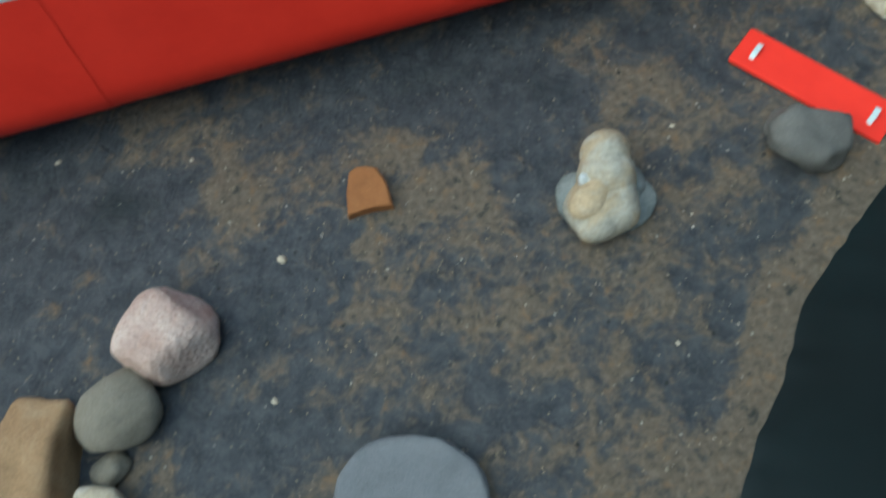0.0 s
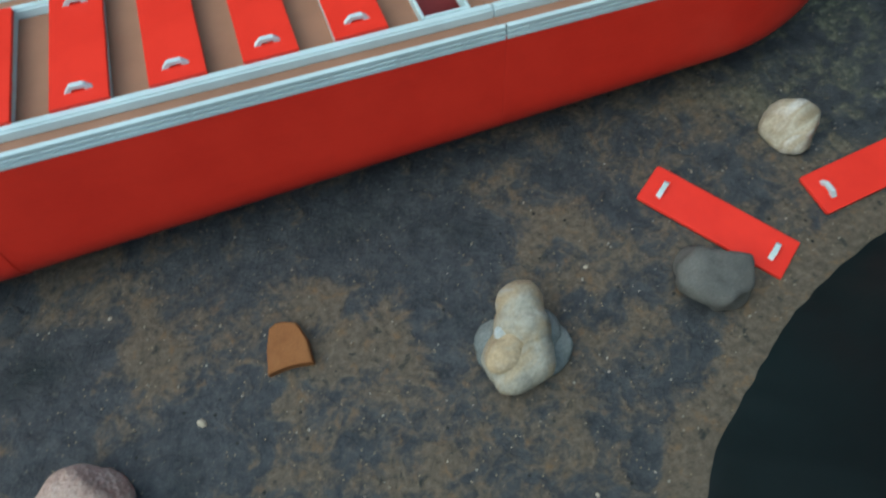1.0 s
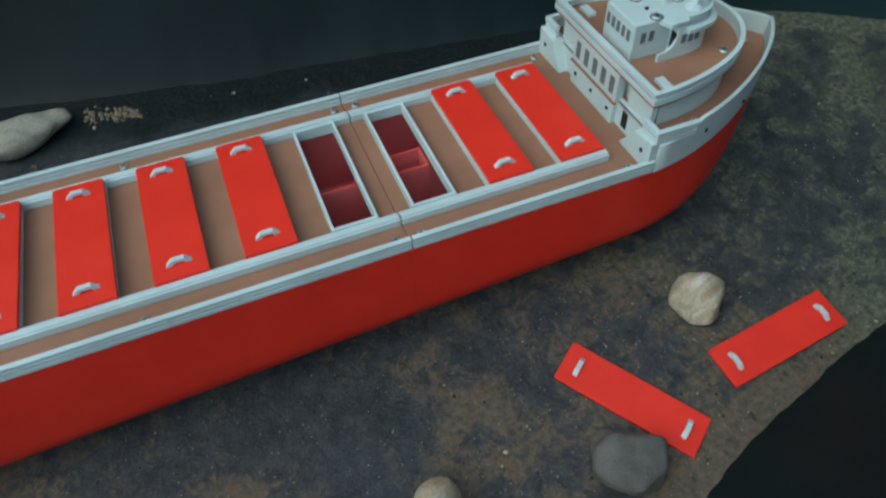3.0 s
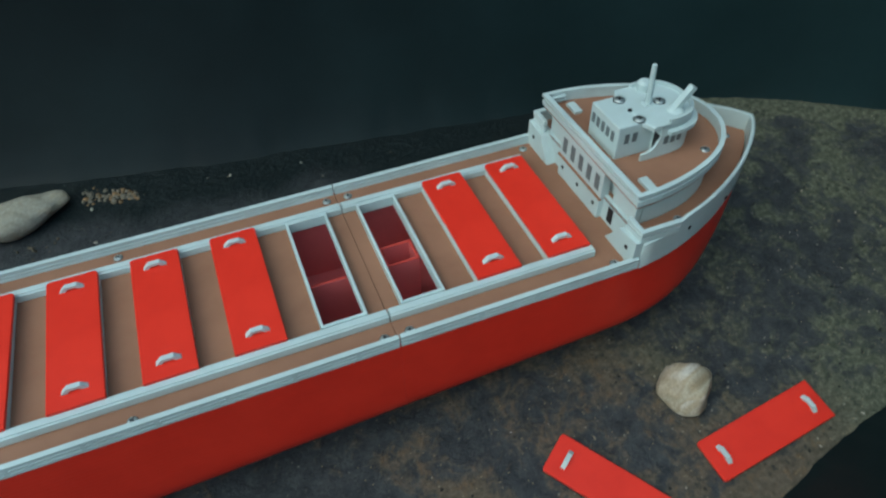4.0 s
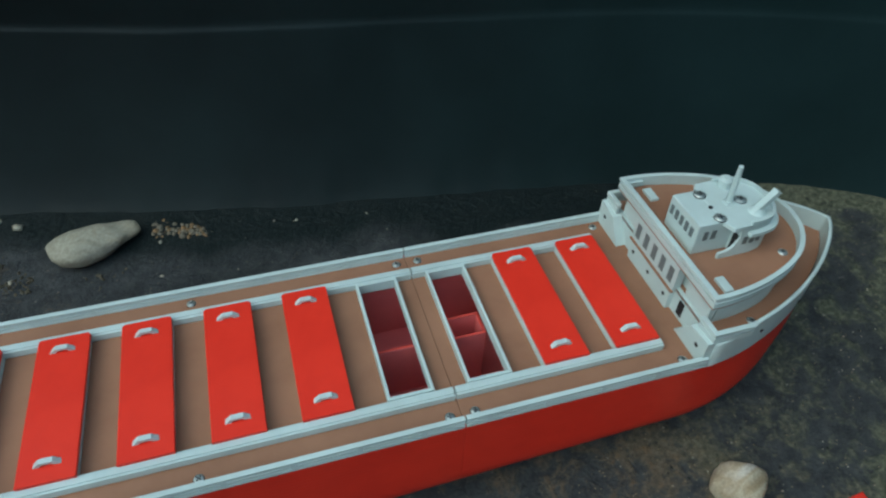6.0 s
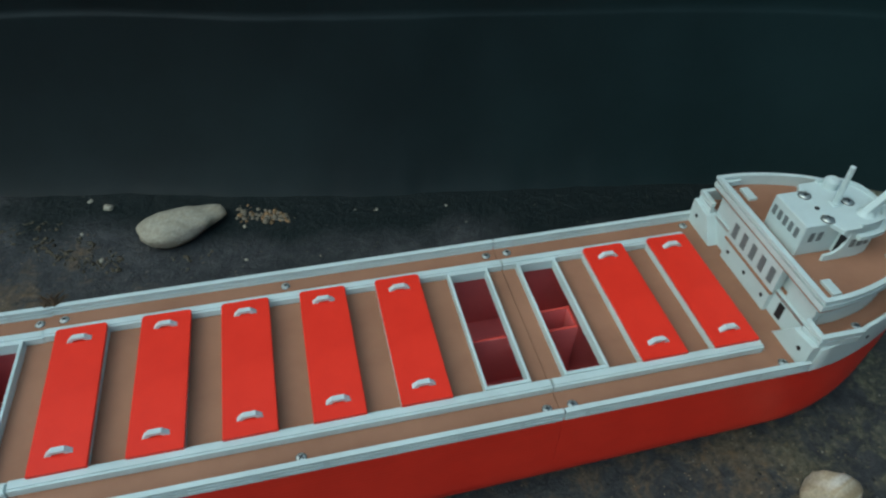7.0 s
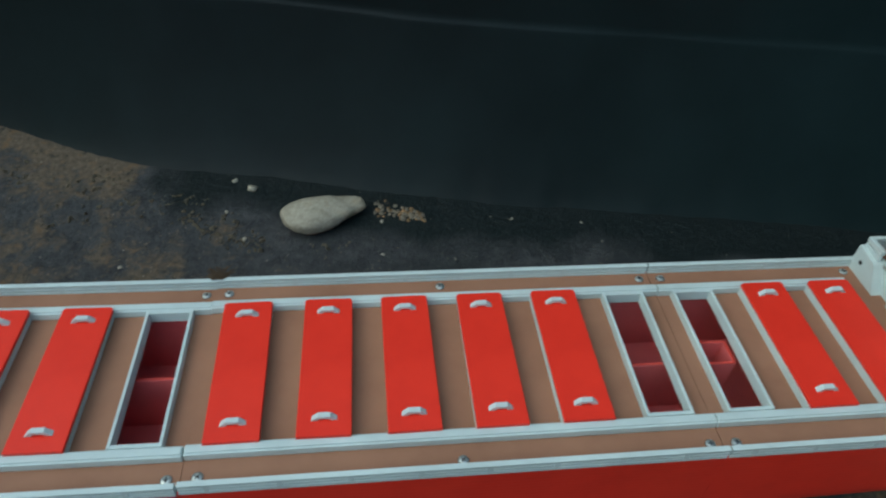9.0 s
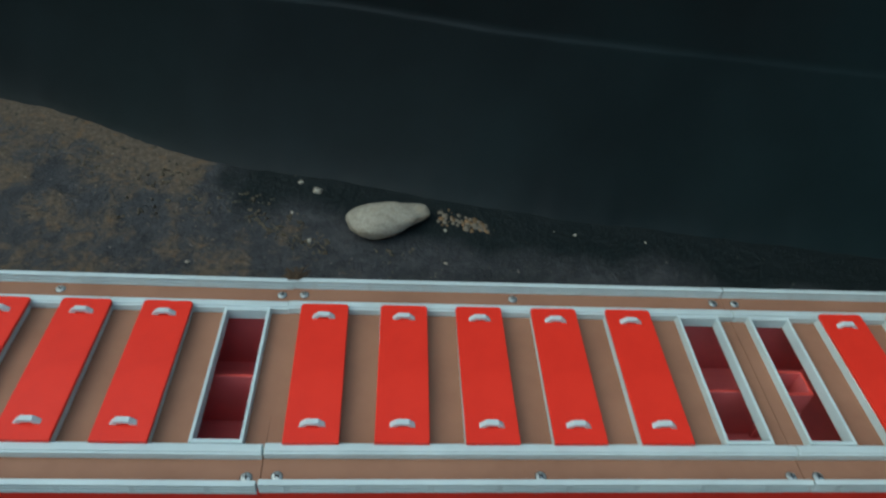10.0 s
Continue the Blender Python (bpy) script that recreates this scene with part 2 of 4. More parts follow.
def smooth_path(points, steps=6, closed=False):
    """A rounded line through points (Catmull-Rom)."""
    pts = [Vector(p) for p in points]
    n = len(pts)
    out = []
    for i in range(n if closed else n - 1):
        p0 = pts[i - 1] if (closed or i) else pts[0]
        p1, p2 = pts[i], pts[(i + 1) % n]
        p3 = pts[(i + 2) % n] if (closed or i + 2 < n) else p2
        for s in range(steps):
            u = s / steps
            out.append(0.5 * (2 * p1 + (p2 - p0) * u + (2 * p0 - 5 * p1 + 4 * p2 - p3) * u * u + (3 * p1 - p0 - 3 * p2 + p3) * u ** 3))
    if not closed:
        out.append(pts[-1])
    return out


# ---------------------------------------------------------------- the pond
RIM = [(.405, .041), (.48, -.01), (.50, -.06), (.46, -.11), (.36, -.121), (.258, -.1235), (.188, -.1385), (.14, -.152), (.102, -.1715), (.079, -.187),
       (.059, -.2015), (.037, -.227), (.008, -.259), (-.02, -.32), (-.06, -.41), (-.15, -.49), (-.4, -.53), (-.72, -.46), (-.92, -.22), (-.94, .1),
       (-.82, .3), (-.62, .335), (-.44, .272), (-.36, .246), (-.267, .206), (-.171, .188), (-.063, .163), (.043, .146), (.157, .128), (.25, .108), (.328, .082)]
rim = smooth_path(RIM, 20, True)
rim_xy = np.array([(p.x, p.y) for p in rim])


def rim_distance(x, y):
    return float(np.sqrt(((rim_xy - (x, y)) ** 2).sum(1).min()))


def smoothstep(a, b, x):
    u = min(1.0, max(0.0, (x - a) / (b - a)))
    return u * u * (3 - 2 * u)


def inside(x, y):
    ax, ay = rim_xy.T
    bx, by = np.roll(ax, -1), np.roll(ay, -1)
    cross = (ay > y) != (by > y)
    return bool((cross & (x < (bx - ax) * (y - ay) / np.where(by == ay, 1e-9, by - ay) + ax)).sum() % 2)


# where silt has gathered (or been swept off): place, reach, how much more
# the first two thin the silt to paint the shade beside the hull
PATCHES = [(-0.02, -0.068, 0.045, -0.30), (0.055, -0.072, 0.030, -0.14), (0.075, -0.10, 0.02, -0.1), (0.215, -0.075, 0.04, -0.15), (-0.071, -0.095, 0.012, 0.22), (-0.050, -0.122, 0.018, 0.22), (-0.144, -0.087, 0.012, 0.25), (-0.148, -0.112, 0.009, 0.22), (0.042, -0.149, 0.018, 0.25), (-0.034, -0.100, 0.010, 0.18),
           (-0.169, -0.048, 0.014, 0.15), (-0.180, -0.080, 0.022, -0.25), (-0.130, -0.138, 0.022, -0.25), (-0.002, -0.092, 0.018, -0.22), (-0.016, -0.120, 0.010, -0.22), (0.034, -0.172, 0.012, -0.2), (-0.10, -0.05, 0.035, -0.15), (-0.060, -0.108, 0.010, 0.2), (-0.344, 0.232, 0.022, 0.25), (-0.322, 0.198, 0.016, 0.25), (-0.352, 0.163, 0.016, 0.22),
           (-0.264, 0.190, 0.015, 0.25), (-0.200, 0.145, 0.010, 0.2), (-0.290, 0.165, 0.016, -0.25), (-0.36, 0.195, 0.010, -0.2), (-0.230, 0.165, 0.016, -0.2), (-0.29, 0.12, 0.02, -0.2)]


def silt_at(x, y):
    """How much silt lies at a place: plenty towards the bow, little on the bare plastic, a band along the rim."""
    patch = noise.fractal(Vector((x * 16, y * 16, 3.1)), 0.7, 2.1, 5)
    lump = noise.noise(Vector((x * 45, y * 45, 8.0)))
    bare = smoothstep(-0.22, -0.06, x + 0.25 * noise.noise(Vector((x * 7, y * 7, 1.0)))) if y < 0.05 else 0.95 * smoothstep(-0.14, -0.26, x)
    if y > 0.05:
        bare = max(bare, smoothstep(0.18, 0.30, x))
    s = 0.01 + 0.29 * bare + 0.30 * patch + 0.18 * lump - 0.04 * smoothstep(0.16, 0.24, x)
    wx, wy = x + 0.011 * noise.noise(Vector((x * 60, y * 60, 2.0))), y + 0.011 * noise.noise(Vector((x * 60, y * 60, 6.0)))
    for px, py, r, more in PATCHES:
        s += 1.15 * more * math.exp(-(((wx - px) ** 2 + (wy - py) ** 2) / r ** 2) ** 1.5)
    if y > 0.05:
        s -= 0.16 * smoothstep(-0.24, -0.16, x) * smoothstep(0.22, 0.14, x)
    d = rim_distance(x, y)
    near = 1.0 if (y < 0 or x > 0.27) else smoothstep(-0.240, -0.285, x + 0.012 * noise.noise(Vector((x * 40, y * 40, 7.0))))
    s -= 0.75 * (1 - near) * smoothstep(0.045, 0.004, d)
    band = 0.009 + 0.006 * noise.noise(Vector((x * 22, y * 22, 5.0)))
    s += 0.60 * near * smoothstep(band + 0.010, band - 0.008, d)
    return s


def build_pond():
    pond = empty("pond_basin", "black moulded plastic pond basin with silt on its floor", "pond", Matrix(), kind="structure")
    step = 0.004
    xs = np.arange(-0.96, 0.53, step)
    ys = np.arange(-0.55, 0.37, step)
    verts, silt = [], []
    for y in ys:
        for x in xs:
            s = silt_at(float(x), float(y)) if x > -0.6 else 0.2
            verts.append((x, y, 0.0010 * min(1.0, max(0.0, s - 0.3)) + 0.0006 * noise.noise(Vector((x * 30, y * 30, 0)))))
            silt.append(s)
    nx = len(xs)
    keep = [[inside(x, y) or rim_distance(x, y) < 0.014 for x in xs] for y in ys]
    faces = [(j * nx + i, j * nx + i + 1, (j + 1) * nx + i + 1, (j + 1) * nx + i) for j in range(len(ys) - 1) for i in range(nx - 1) if keep[j][i]]
    me = bpy.data.meshes.new("ground")
    me.from_pydata(verts, [], faces)
    me.attributes.new("silt", "FLOAT", "POINT").data.foreach_set("value", silt)
    green = [smoothstep(0.06, 0.19, x + 0.8 * y * (y < 0) + 0.06 * noise.noise(Vector((x * 14, y * 14, 4.0)))) for x, y, z in verts]
    me.attributes.new("algae", "FLOAT", "POINT").data.foreach_set("value", green)
    me.materials.append(FLOOR)
    me.polygons.foreach_set("use_smooth", [True] * len(me.polygons))
    ground = new("ground", me)
    tagged(ground, "black plastic pond floor with patchy brown silt", "pond floor", kind="structure")
    # the walls: a steep side, a ledge and an upper side
    bm = bmesh.new()
    profile = [(-0.004, -0.004), (0.003, 0.001), (0.007, 0.006), (0.020, 0.020), (0.0545, 0.0925), (0.0549, 0.0940), (0.0557, 0.0952), (0.0565, 0.0963), (0.0575, 0.0995), (0.062, 0.13), (0.078, 0.42), (0.12, 0.43)]
    n = len(rim)
    rings = []
    for off, h in profile:
        ring = []
        for i, p in enumerate(rim):
            d = (rim[(i + 1) % n] - rim[i - 1]).normalized()
            q = p + Vector((-d.y, d.x)) * (off + 0.0012 * noise.noise(Vector((p.x * 20, p.y * 20, h * 20))) + max(0.0, 0.03 - h) * 0.04 * noise.noise(Vector((p.x * 110, p.y * 110, h * 60)))) * -TURNED
            ring.append(bm.verts.new((q.x, q.y, h)))
        rings.append(ring)
    for a, b in zip(rings, rings[1:]):
        for i in range(n):
            bm.faces.new((a[i], a[(i + 1) % n], b[(i + 1) % n], b[i]))
    part("basin_wall", bm, LINER, pond, "smooth black plastic side with a ledge", True)


area = sum(a.x * b.y - b.x * a.y for a, b in zip(rim, rim[1:] + rim[:1]))
TURNED = 1.0 if area > 0 else -1.0
build_pond()

# ---------------------------------------------------------------- the ship, in millimetres, x to the bow, deck level at z 66.5
LEAN = Matrix(((0.99929, -0.00662, 0.03714, 0), (0.0, 0.9845, 0.17537, 0), (-0.03773, -0.17524, 0.9838, 0.0), (0, 0, 0, 1)))
ship = empty("model_ship", "red and white plastic model cargo ship heeled on the pond floor", "model ship", LEAN)
PITCH, HATCH, DECK, HALF = 35.0, 20.2, 66.5, 52.0
JOINTS = [-391.7, -181.7, 28.3]
STERN, BREAK = -560.0, 142.5


# the sections aft of the middle joint lie a little out of line with the rest
KINK = Matrix.Translation((JOINTS[1] * MM + 0.0003, -0.0003, -0.0003)) @ pose(0, 0, 0, 0, 0, -0.5) @ Matrix.Translation((-JOINTS[1] * MM, 0, 0))


def kinked(x):
    """The pose within the ship of what stands at a place along it."""
    return KINK if x < JOINTS[1] else Matrix()


def keel(x):
    return 6.0 + 0.0377 * x


def stem(z):
    """How far forward the stem reaches at a height."""
    return 236.0 + 3.5 * z / 88.0 - 26.0 * max(0.0, 1 - z / 52.0) ** 1.6


def bow_half(x, z):
    """Half the beam at a place, narrowing to the raked stem."""
    up = smoothstep(10, 60, z)
    tip = stem(z)
    start = 142 - 17 * up
    if x <= start:
        return HALF
    u = min(1.0, (x - start) / (tip - start))
    return HALF * max(0.0, 1 - u ** (1.95 + 0.30 * up)) ** (0.72 + 0.10 * up)


def stern_half(x):
    u = max(0.0, min(1.0, (-500 - x) / 60.0))
    return (1 - u ** 2.4) ** 0.5


def hull_row(x, n=9, m=7):
    """Half of a cross-section from the keel up to the deck: (y, z)."""
    k = keel(x)
    r = 20.0
    rows = [(0.0, k)]
    for i in range(n):
        a = math.pi / 2 * i / (n - 1)
        rows.append((1 - r * (1 - math.sin(a)) / HALF, k + r * (1 - math.cos(a))))
    for i in range(1, m + 1):
        rows.append((1.0, k + r + (DECK - k - r) * i / m - (0.0 if i < m else 0.3)))
    rows.append((1.0, DECK))
    return rows


def hull_section(x0, x1, bow=False, stern=False):
    bm = bmesh.new()
    count = 40 if bow else (22 if stern else 8)
    cols = []
    for i in range(count + 1):
        u = i / count
        col = []
        for j, (g, zz) in enumerate(hull_row(0)):
            if bow:
                tip = stem(zz)
                x = x0 + (tip - x0) * (1 - (1 - u) ** 1.6) if i != 1 else x0 + 0.25
            else:
                x = x0 + (x1 - x0) * u if 1 < i < count - 1 else (x0, x0 + 0.25, x1 - 0.25, x1)[(i > 0) + (i > 1) + (i == count)]
            g2, z = hull_row(x)[j]
            y = g2 * (bow_half(x, z) if bow else HALF * (stern_half(x) if stern else 1.0))
            col.append((x, y, z))
        cols.append(col)
    for side in (-1, 1):
        grid = [[bm.verts.new(Vector((x, side * y, z)) * MM) for x, y, z in col] for col in cols]
        for a, b in zip(grid, grid[1:]):
            for j in range(len(a) - 1):
                bm.faces.new((a[j], b[j], b[j + 1], a[j + 1]))
    bmesh.ops.remove_doubles(bm, verts=bm.verts, dist=1e-5)
    ob = part("hull", bm, RED, ship, "red plastic hull side with rounded bilge", True, True)
    mod = ob.modifiers.new("shell", "SOLIDIFY")
    mod.thickness, mod.offset = 0.0016, -1
    ob.matrix_local = kinked(x0)
    return ob


for a, b in zip(JOINTS, JOINTS[1:]):
    hull_section(a + 0.06, b + (0.5 if b == JOINTS[1] else -0.06))
hull_section(JOINTS[-1] + 0.06, 0, bow=True)
hull_section(STERN, JOINTS[0] - 0.06, stern=True)

# hatches: their fore-and-aft places, and which lie open
hatch_at = [PITCH * k for k in range(-14, 4)]
OPEN = {0.0, PITCH, -6 * PITCH}


def deck_section(x0, x1, a_end, b_end):
    """Brown deck with openings, joined boxes; white hatch strips along it."""
    hs = [h for h in hatch_at if x0 < h + 10 < x1]
    holes = [h for h in hs if h in OPEN]
    bm = bmesh.new()
    xs = [x0] + [e for h in holes for e in (h + 1.2, h + HATCH - 1.2)] + [x1]
    ys = [-50.4, -33.6, 33.6, 50.4]
    grid = [[bm.verts.new(Vector((x, y, DECK)) * MM) for y in ys] for x in xs]
    for i in range(len(xs) - 1):
        for j in range(3):
            if not (i % 2 and j == 1):
                bm.faces.new((grid[i][j], grid[i + 1][j], grid[i + 1][j + 1], grid[i][j + 1]))
    low = bmesh.ops.extrude_face_region(bm, geom=list(bm.faces))
    bmesh.ops.translate(bm, verts=[g for g in low["geom"] if isinstance(g, bmesh.types.BMVert)], vec=(0, 0, -0.002))
    part("deck", bm, BROWN, ship, "brown plastic main deck").matrix_local = kinked(x0)
    lo, hi = (x0 + a_end, x1 - b_end)
    for s in (-1, 1):
        bm = bmesh.new()
        y0, y1 = sorted((s * 34.3, s * 39.0))
        box(bm, lo, hi, y0, y1, DECK, 70.2, 0.3)
        y0, y1 = sorted((s * 35.1, s * 38.2))
        box(bm, lo + 0.2, hi - 0.2, y0, y1, 70.0, 70.9, 0.3)
        part("hatch_strip", bm, WHITE, ship, "white raised strip along the hatches").matrix_local = kinked(x0)
    for h in hs:
        bm = bmesh.new()
        for e in (h, h + HATCH - 1.35):
            box(bm, e, e + 1.35, -34.2, 34.2, DECK - 1.6, 70.6, 0.25)
        if h in OPEN:
            for s in (-1, 1):
                y0, y1 = sorted((s * 32.6, s * 34.2))
                box(bm, h + 1.35, h + HATCH - 1.35, y0, y1, DECK - 1.6, 70.4)
        part("hatch_frame", bm, WHITE, ship, "thin white hatch frame").matrix_local = kinked(x0)


deck_section(STERN + 30, JOINTS[0] - 0.12, 4, 0)
for a, b in zip(JOINTS, JOINTS[1:]):
    deck_section(a + 0.12, b - 0.12, 0.15, 0.15)
deck_section(JOINTS[-1] + 0.12, BREAK + 2, 0.15, BREAK + 2 - 127.0)


def rail_section(x0, x1):
    """Low bulwark in three bands with two slots between them."""
    for s in (-1, 1):
        bm = bmesh.new()
        y0, y1 = sorted((s * 50.5, s * 51.7))
        box(bm, x0, x1, y0, y1, DECK - 1.2, 71.4)
        for z0, z1 in ((65.6, 67.4), (68.1, 69.4), (70.1, 71.7)):
            y0, y1 = sorted((s * 50.0, s * 52.3))
            box(bm, x0, x1, y0, y1, z0, z1, 0.25)
        x = x0 + 9
        while x < x1 - 6:
            y0, y1 = sorted((s * 50.1, s * 52.2))
            box(bm, x, x + 2.2, y0, y1, 67.2, 70.3)
            x += 26.0
        part("bulwark", bm, WHITE, ship, "white slotted bulwark rail").matrix_local = kinked(x0)


rail_section(STERN + 52, JOINTS[0] - 0.3)
for a, b in zip(JOINTS, JOINTS[1:]):
    rail_section(a + 0.3, b - 0.3)
rail_section(JOINTS[-1] + 0.3, BREAK - 1)


def screw(x, y, z, r=2.2):
    """A pan-head screw with a deep cross slot; a dark disc paints the shade of its countersunk hole."""
    bm = bmesh.new()
    rod(bm, (x, y, z - 0.4), (x, y, z + 0.12), r * 0.95, r * 0.95, 20)
    rod(bm, (x, y, z + 0.12), (x, y, z + 0.6), r * 0.95, r * 0.80, 20)
    rod(bm, (x, y, z + 0.6), (x, y, z + 0.85), r * 0.80, r * 0.45, 20)
    ob = part("screw", bm, STEEL, ship, "steel cross-head screw")
    ob.matrix_local = kinked(x)
    bm = bmesh.new()
    a = random.random() * 3.14
    for k in (0, 1):
        d = Vector((math.cos(a + k * 1.5708), math.sin(a + k * 1.5708), 0)) * r * 0.55
        rod(bm, (x - d.x, y - d.y, z + 0.72), (x + d.x, y + d.y, z + 0.72), 0.32, 0.32, 6)
    part("slot", bm, DARK, ob)
    # flat dark disc, the shadow round the head put into colour
    bm = bmesh.new()
    rod(bm, (x, y, z - 0.3), (x, y, z + 0.04), r * 1.03, r * 1.03, 20)
    part("shade_ring", bm, DARK, ob)


for j in JOINTS:
    for dx in (-5.0, 6.0):
        for s in (-1, 1):
            screw(j + dx, s * 46.2, DECK)
for x in (-76.7, -286.7, 133.0):
    for s in (-1, 1):
        screw(x, s * 46.2, DECK)

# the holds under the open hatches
# bulkheads and floor carry the haze of the water as colour
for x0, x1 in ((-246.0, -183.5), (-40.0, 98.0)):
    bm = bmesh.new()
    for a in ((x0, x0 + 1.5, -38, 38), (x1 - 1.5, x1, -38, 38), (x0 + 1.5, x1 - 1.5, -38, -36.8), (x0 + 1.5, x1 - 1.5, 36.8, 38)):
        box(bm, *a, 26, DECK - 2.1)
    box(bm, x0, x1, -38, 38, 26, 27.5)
    part("hold", bm, HAZED, ship, "dull red bulkheads of an open hold, water haze put into their colour").matrix_local = kinked(x0)
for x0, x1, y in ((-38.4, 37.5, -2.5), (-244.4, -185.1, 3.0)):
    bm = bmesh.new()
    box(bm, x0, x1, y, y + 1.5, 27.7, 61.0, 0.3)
    part("inner_wall", bm, HAZED, ship, "thin red wall inside a hold").matrix_local = kinked(x0)
    # added strip that paints the lit top edge
    bm = bmesh.new()
    box(bm, x0 + 0.1, x1 - 0.1, y + 0.2, y + 1.3, 60.9, 61.4, 0.15)
    part("wall_edge", bm, LIT_EDGE, ship, "red top edge of the inner wall, painted as catching light").matrix_local = kinked(x0)
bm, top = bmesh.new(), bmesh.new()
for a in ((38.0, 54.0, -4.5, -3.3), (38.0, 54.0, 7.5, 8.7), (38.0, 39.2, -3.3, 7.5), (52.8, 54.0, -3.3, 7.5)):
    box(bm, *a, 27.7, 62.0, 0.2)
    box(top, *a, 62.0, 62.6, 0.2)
part("ballast_box", bm, HAZED, ship, "red open-topped inner box")
part("box_edge", top, LIT_EDGE, ship, "red rim of the inner box, painted as catching light")

# ---- bow: white upper hull, decks and houses
def bow_line(z, x0=BREAK, inset=0.0, n=26):
    """The hull's outline from the break to the stem and back, near side first."""
    tip = stem(z) - inset
    half = []
    for i in range(n + 1):
        x = x0 + (tip - x0) * (1 - (1 - i / n) ** 1.7)
        half.append((x, max(0.0, bow_half(x + inset * 0.6, z) - inset)))
    half[-1] = (tip, 0.0)
    return [(x, -y) for x, y in half] + [(x, y) for x, y in half[-2::-1]]


def sheer(x):
    """The height of the bow's rim: low at the break, then a curved step up, rising to the stem."""
    return 79.8 + 5.2 * smoothstep(157, 165, x) + 4.0 * smoothstep(160, 238, x)


bm = bmesh.new()
cols = []
for lvl in (0.0, 0.1, 1.0, 2.0, 3.0, 4.0, 5.0, 5.9, 6.0):
    row = []
    for i, p in enumerate(bow_line(66.0)):
        n = 26
        k = i if i <= n else 2 * n - i
        u = 1 - (1 - k / n) ** 1.7
        x_low = BREAK + (stem(66.0) - BREAK) * u
        z0 = 64.8 + 7.5 * smoothstep(150, 232, x_low)
        z = z0 + (sheer(x_low) - z0) * lvl / 6
        tip = stem(z)
        x = BREAK + (tip - BREAK) * u
        y = 0.0 if k == n else bow_half(x, z) + 0.5
        row.append(bm.verts.new(Vector((x + (0.5 if k == n else 0), -y if i <= n else y, z)) * MM))
    cols.append(row)
for a, b in zip(cols, cols[1:]):
    for i in range(len(a) - 1):
        bm.faces.new((a[i], a[i + 1], b[i + 1], b[i]))
bow = part("bow_bulwark", bm, WHITE, ship, "white flared bow plating with a thin rim", True, True)
mod = bow.modifiers.new("shell", "SOLIDIFY")
mod.thickness, mod.offset = 0.0017, -1

bm = bmesh.new()
prism(bm, bow_line(79.0, BREAK + 1, 1.6), 78.0, 79.6)
part("forecastle_deck", bm, BROWN, ship, "brown forecastle deck")

for x, z in ((170.0, 76.0), (200.0, 74.0)):
    for s in (-1, 1):
        bm = bmesh.new()
        y = s * bow_half(x, z)
        rod(bm, (x, y - s * 0.3, z), (x + 0.3, y + s * 0.75, z), 1.0, 1.0, 12)
        part("hawse_hole", bm, DARK, bow)

# inset rails at the break, in two bands with a groove, turning inwards along the aft edge
for s in (-1, 1):
    bm = bmesh.new()
    for z0, z1, grow in ((79.4, 83.2, 0.0), (83.2, 84.0, -0.4), (84.0, 86.6, 0.25)):
        y0, y1 = sorted((s * (48.9 - grow), s * (50.7 + grow)))
        box(bm, 140.6 - grow, 161.0 + grow, y0, y1, z0, z1, 0.25)
        y0, y1 = sorted((s * (39.5 - grow), s * (48.8 + grow)))
        box(bm, 140.6 - grow, 142.4 + grow, y0, y1, z0, z1 - 0.1, 0.25)
    part("raised_bulwark", bm, WHITE, ship, "white raised rail with a groove at the forecastle break")

# aft face of the forecastle
bm = bmesh.new()
box(bm, 143.5, 145.5, -51, 51, DECK, 80.0)
part("forecastle_wall", bm, WHITE, ship, "white wall below the bridge")
bm = bmesh.new()
box(bm, 140.7, 143.7, -16.5, 21.5, DECK, 77.5, 0.4)
block = part("wall_block", bm, WHITE, ship, "white projecting block with portholes")
for y in (-12.3, 2.5, 17.3):
    bm = bmesh.new()
    rod(bm, (140.5, y, 73.0), (141.1, y, 73.0), 1.1, 1.1, 12)
    part("porthole", bm, DARK, block)
bm = bmesh.new()
box(bm, 140.5, 142.0, -17.0, 23.2, 77.6, 78.5, 0.15)
part("ledge", bm, BROWN, ship, "thin brown deck edge")
bm = bmesh.new()
box(bm, 141.5, 145.8, -16.4, 23.0, 78.4, 93.3, 0.2)
house = part("bridge_wall", bm, WHITE, ship, "white wall with a row of windows")
for k in range(5):
    bm = bmesh.new()
    y = 18.6 - 7.6 * k
    box(bm, 141.35, 142.0, y - 1.85, y + 1.85, 81.2, 89.8)
    part("window", bm, PANE, house)
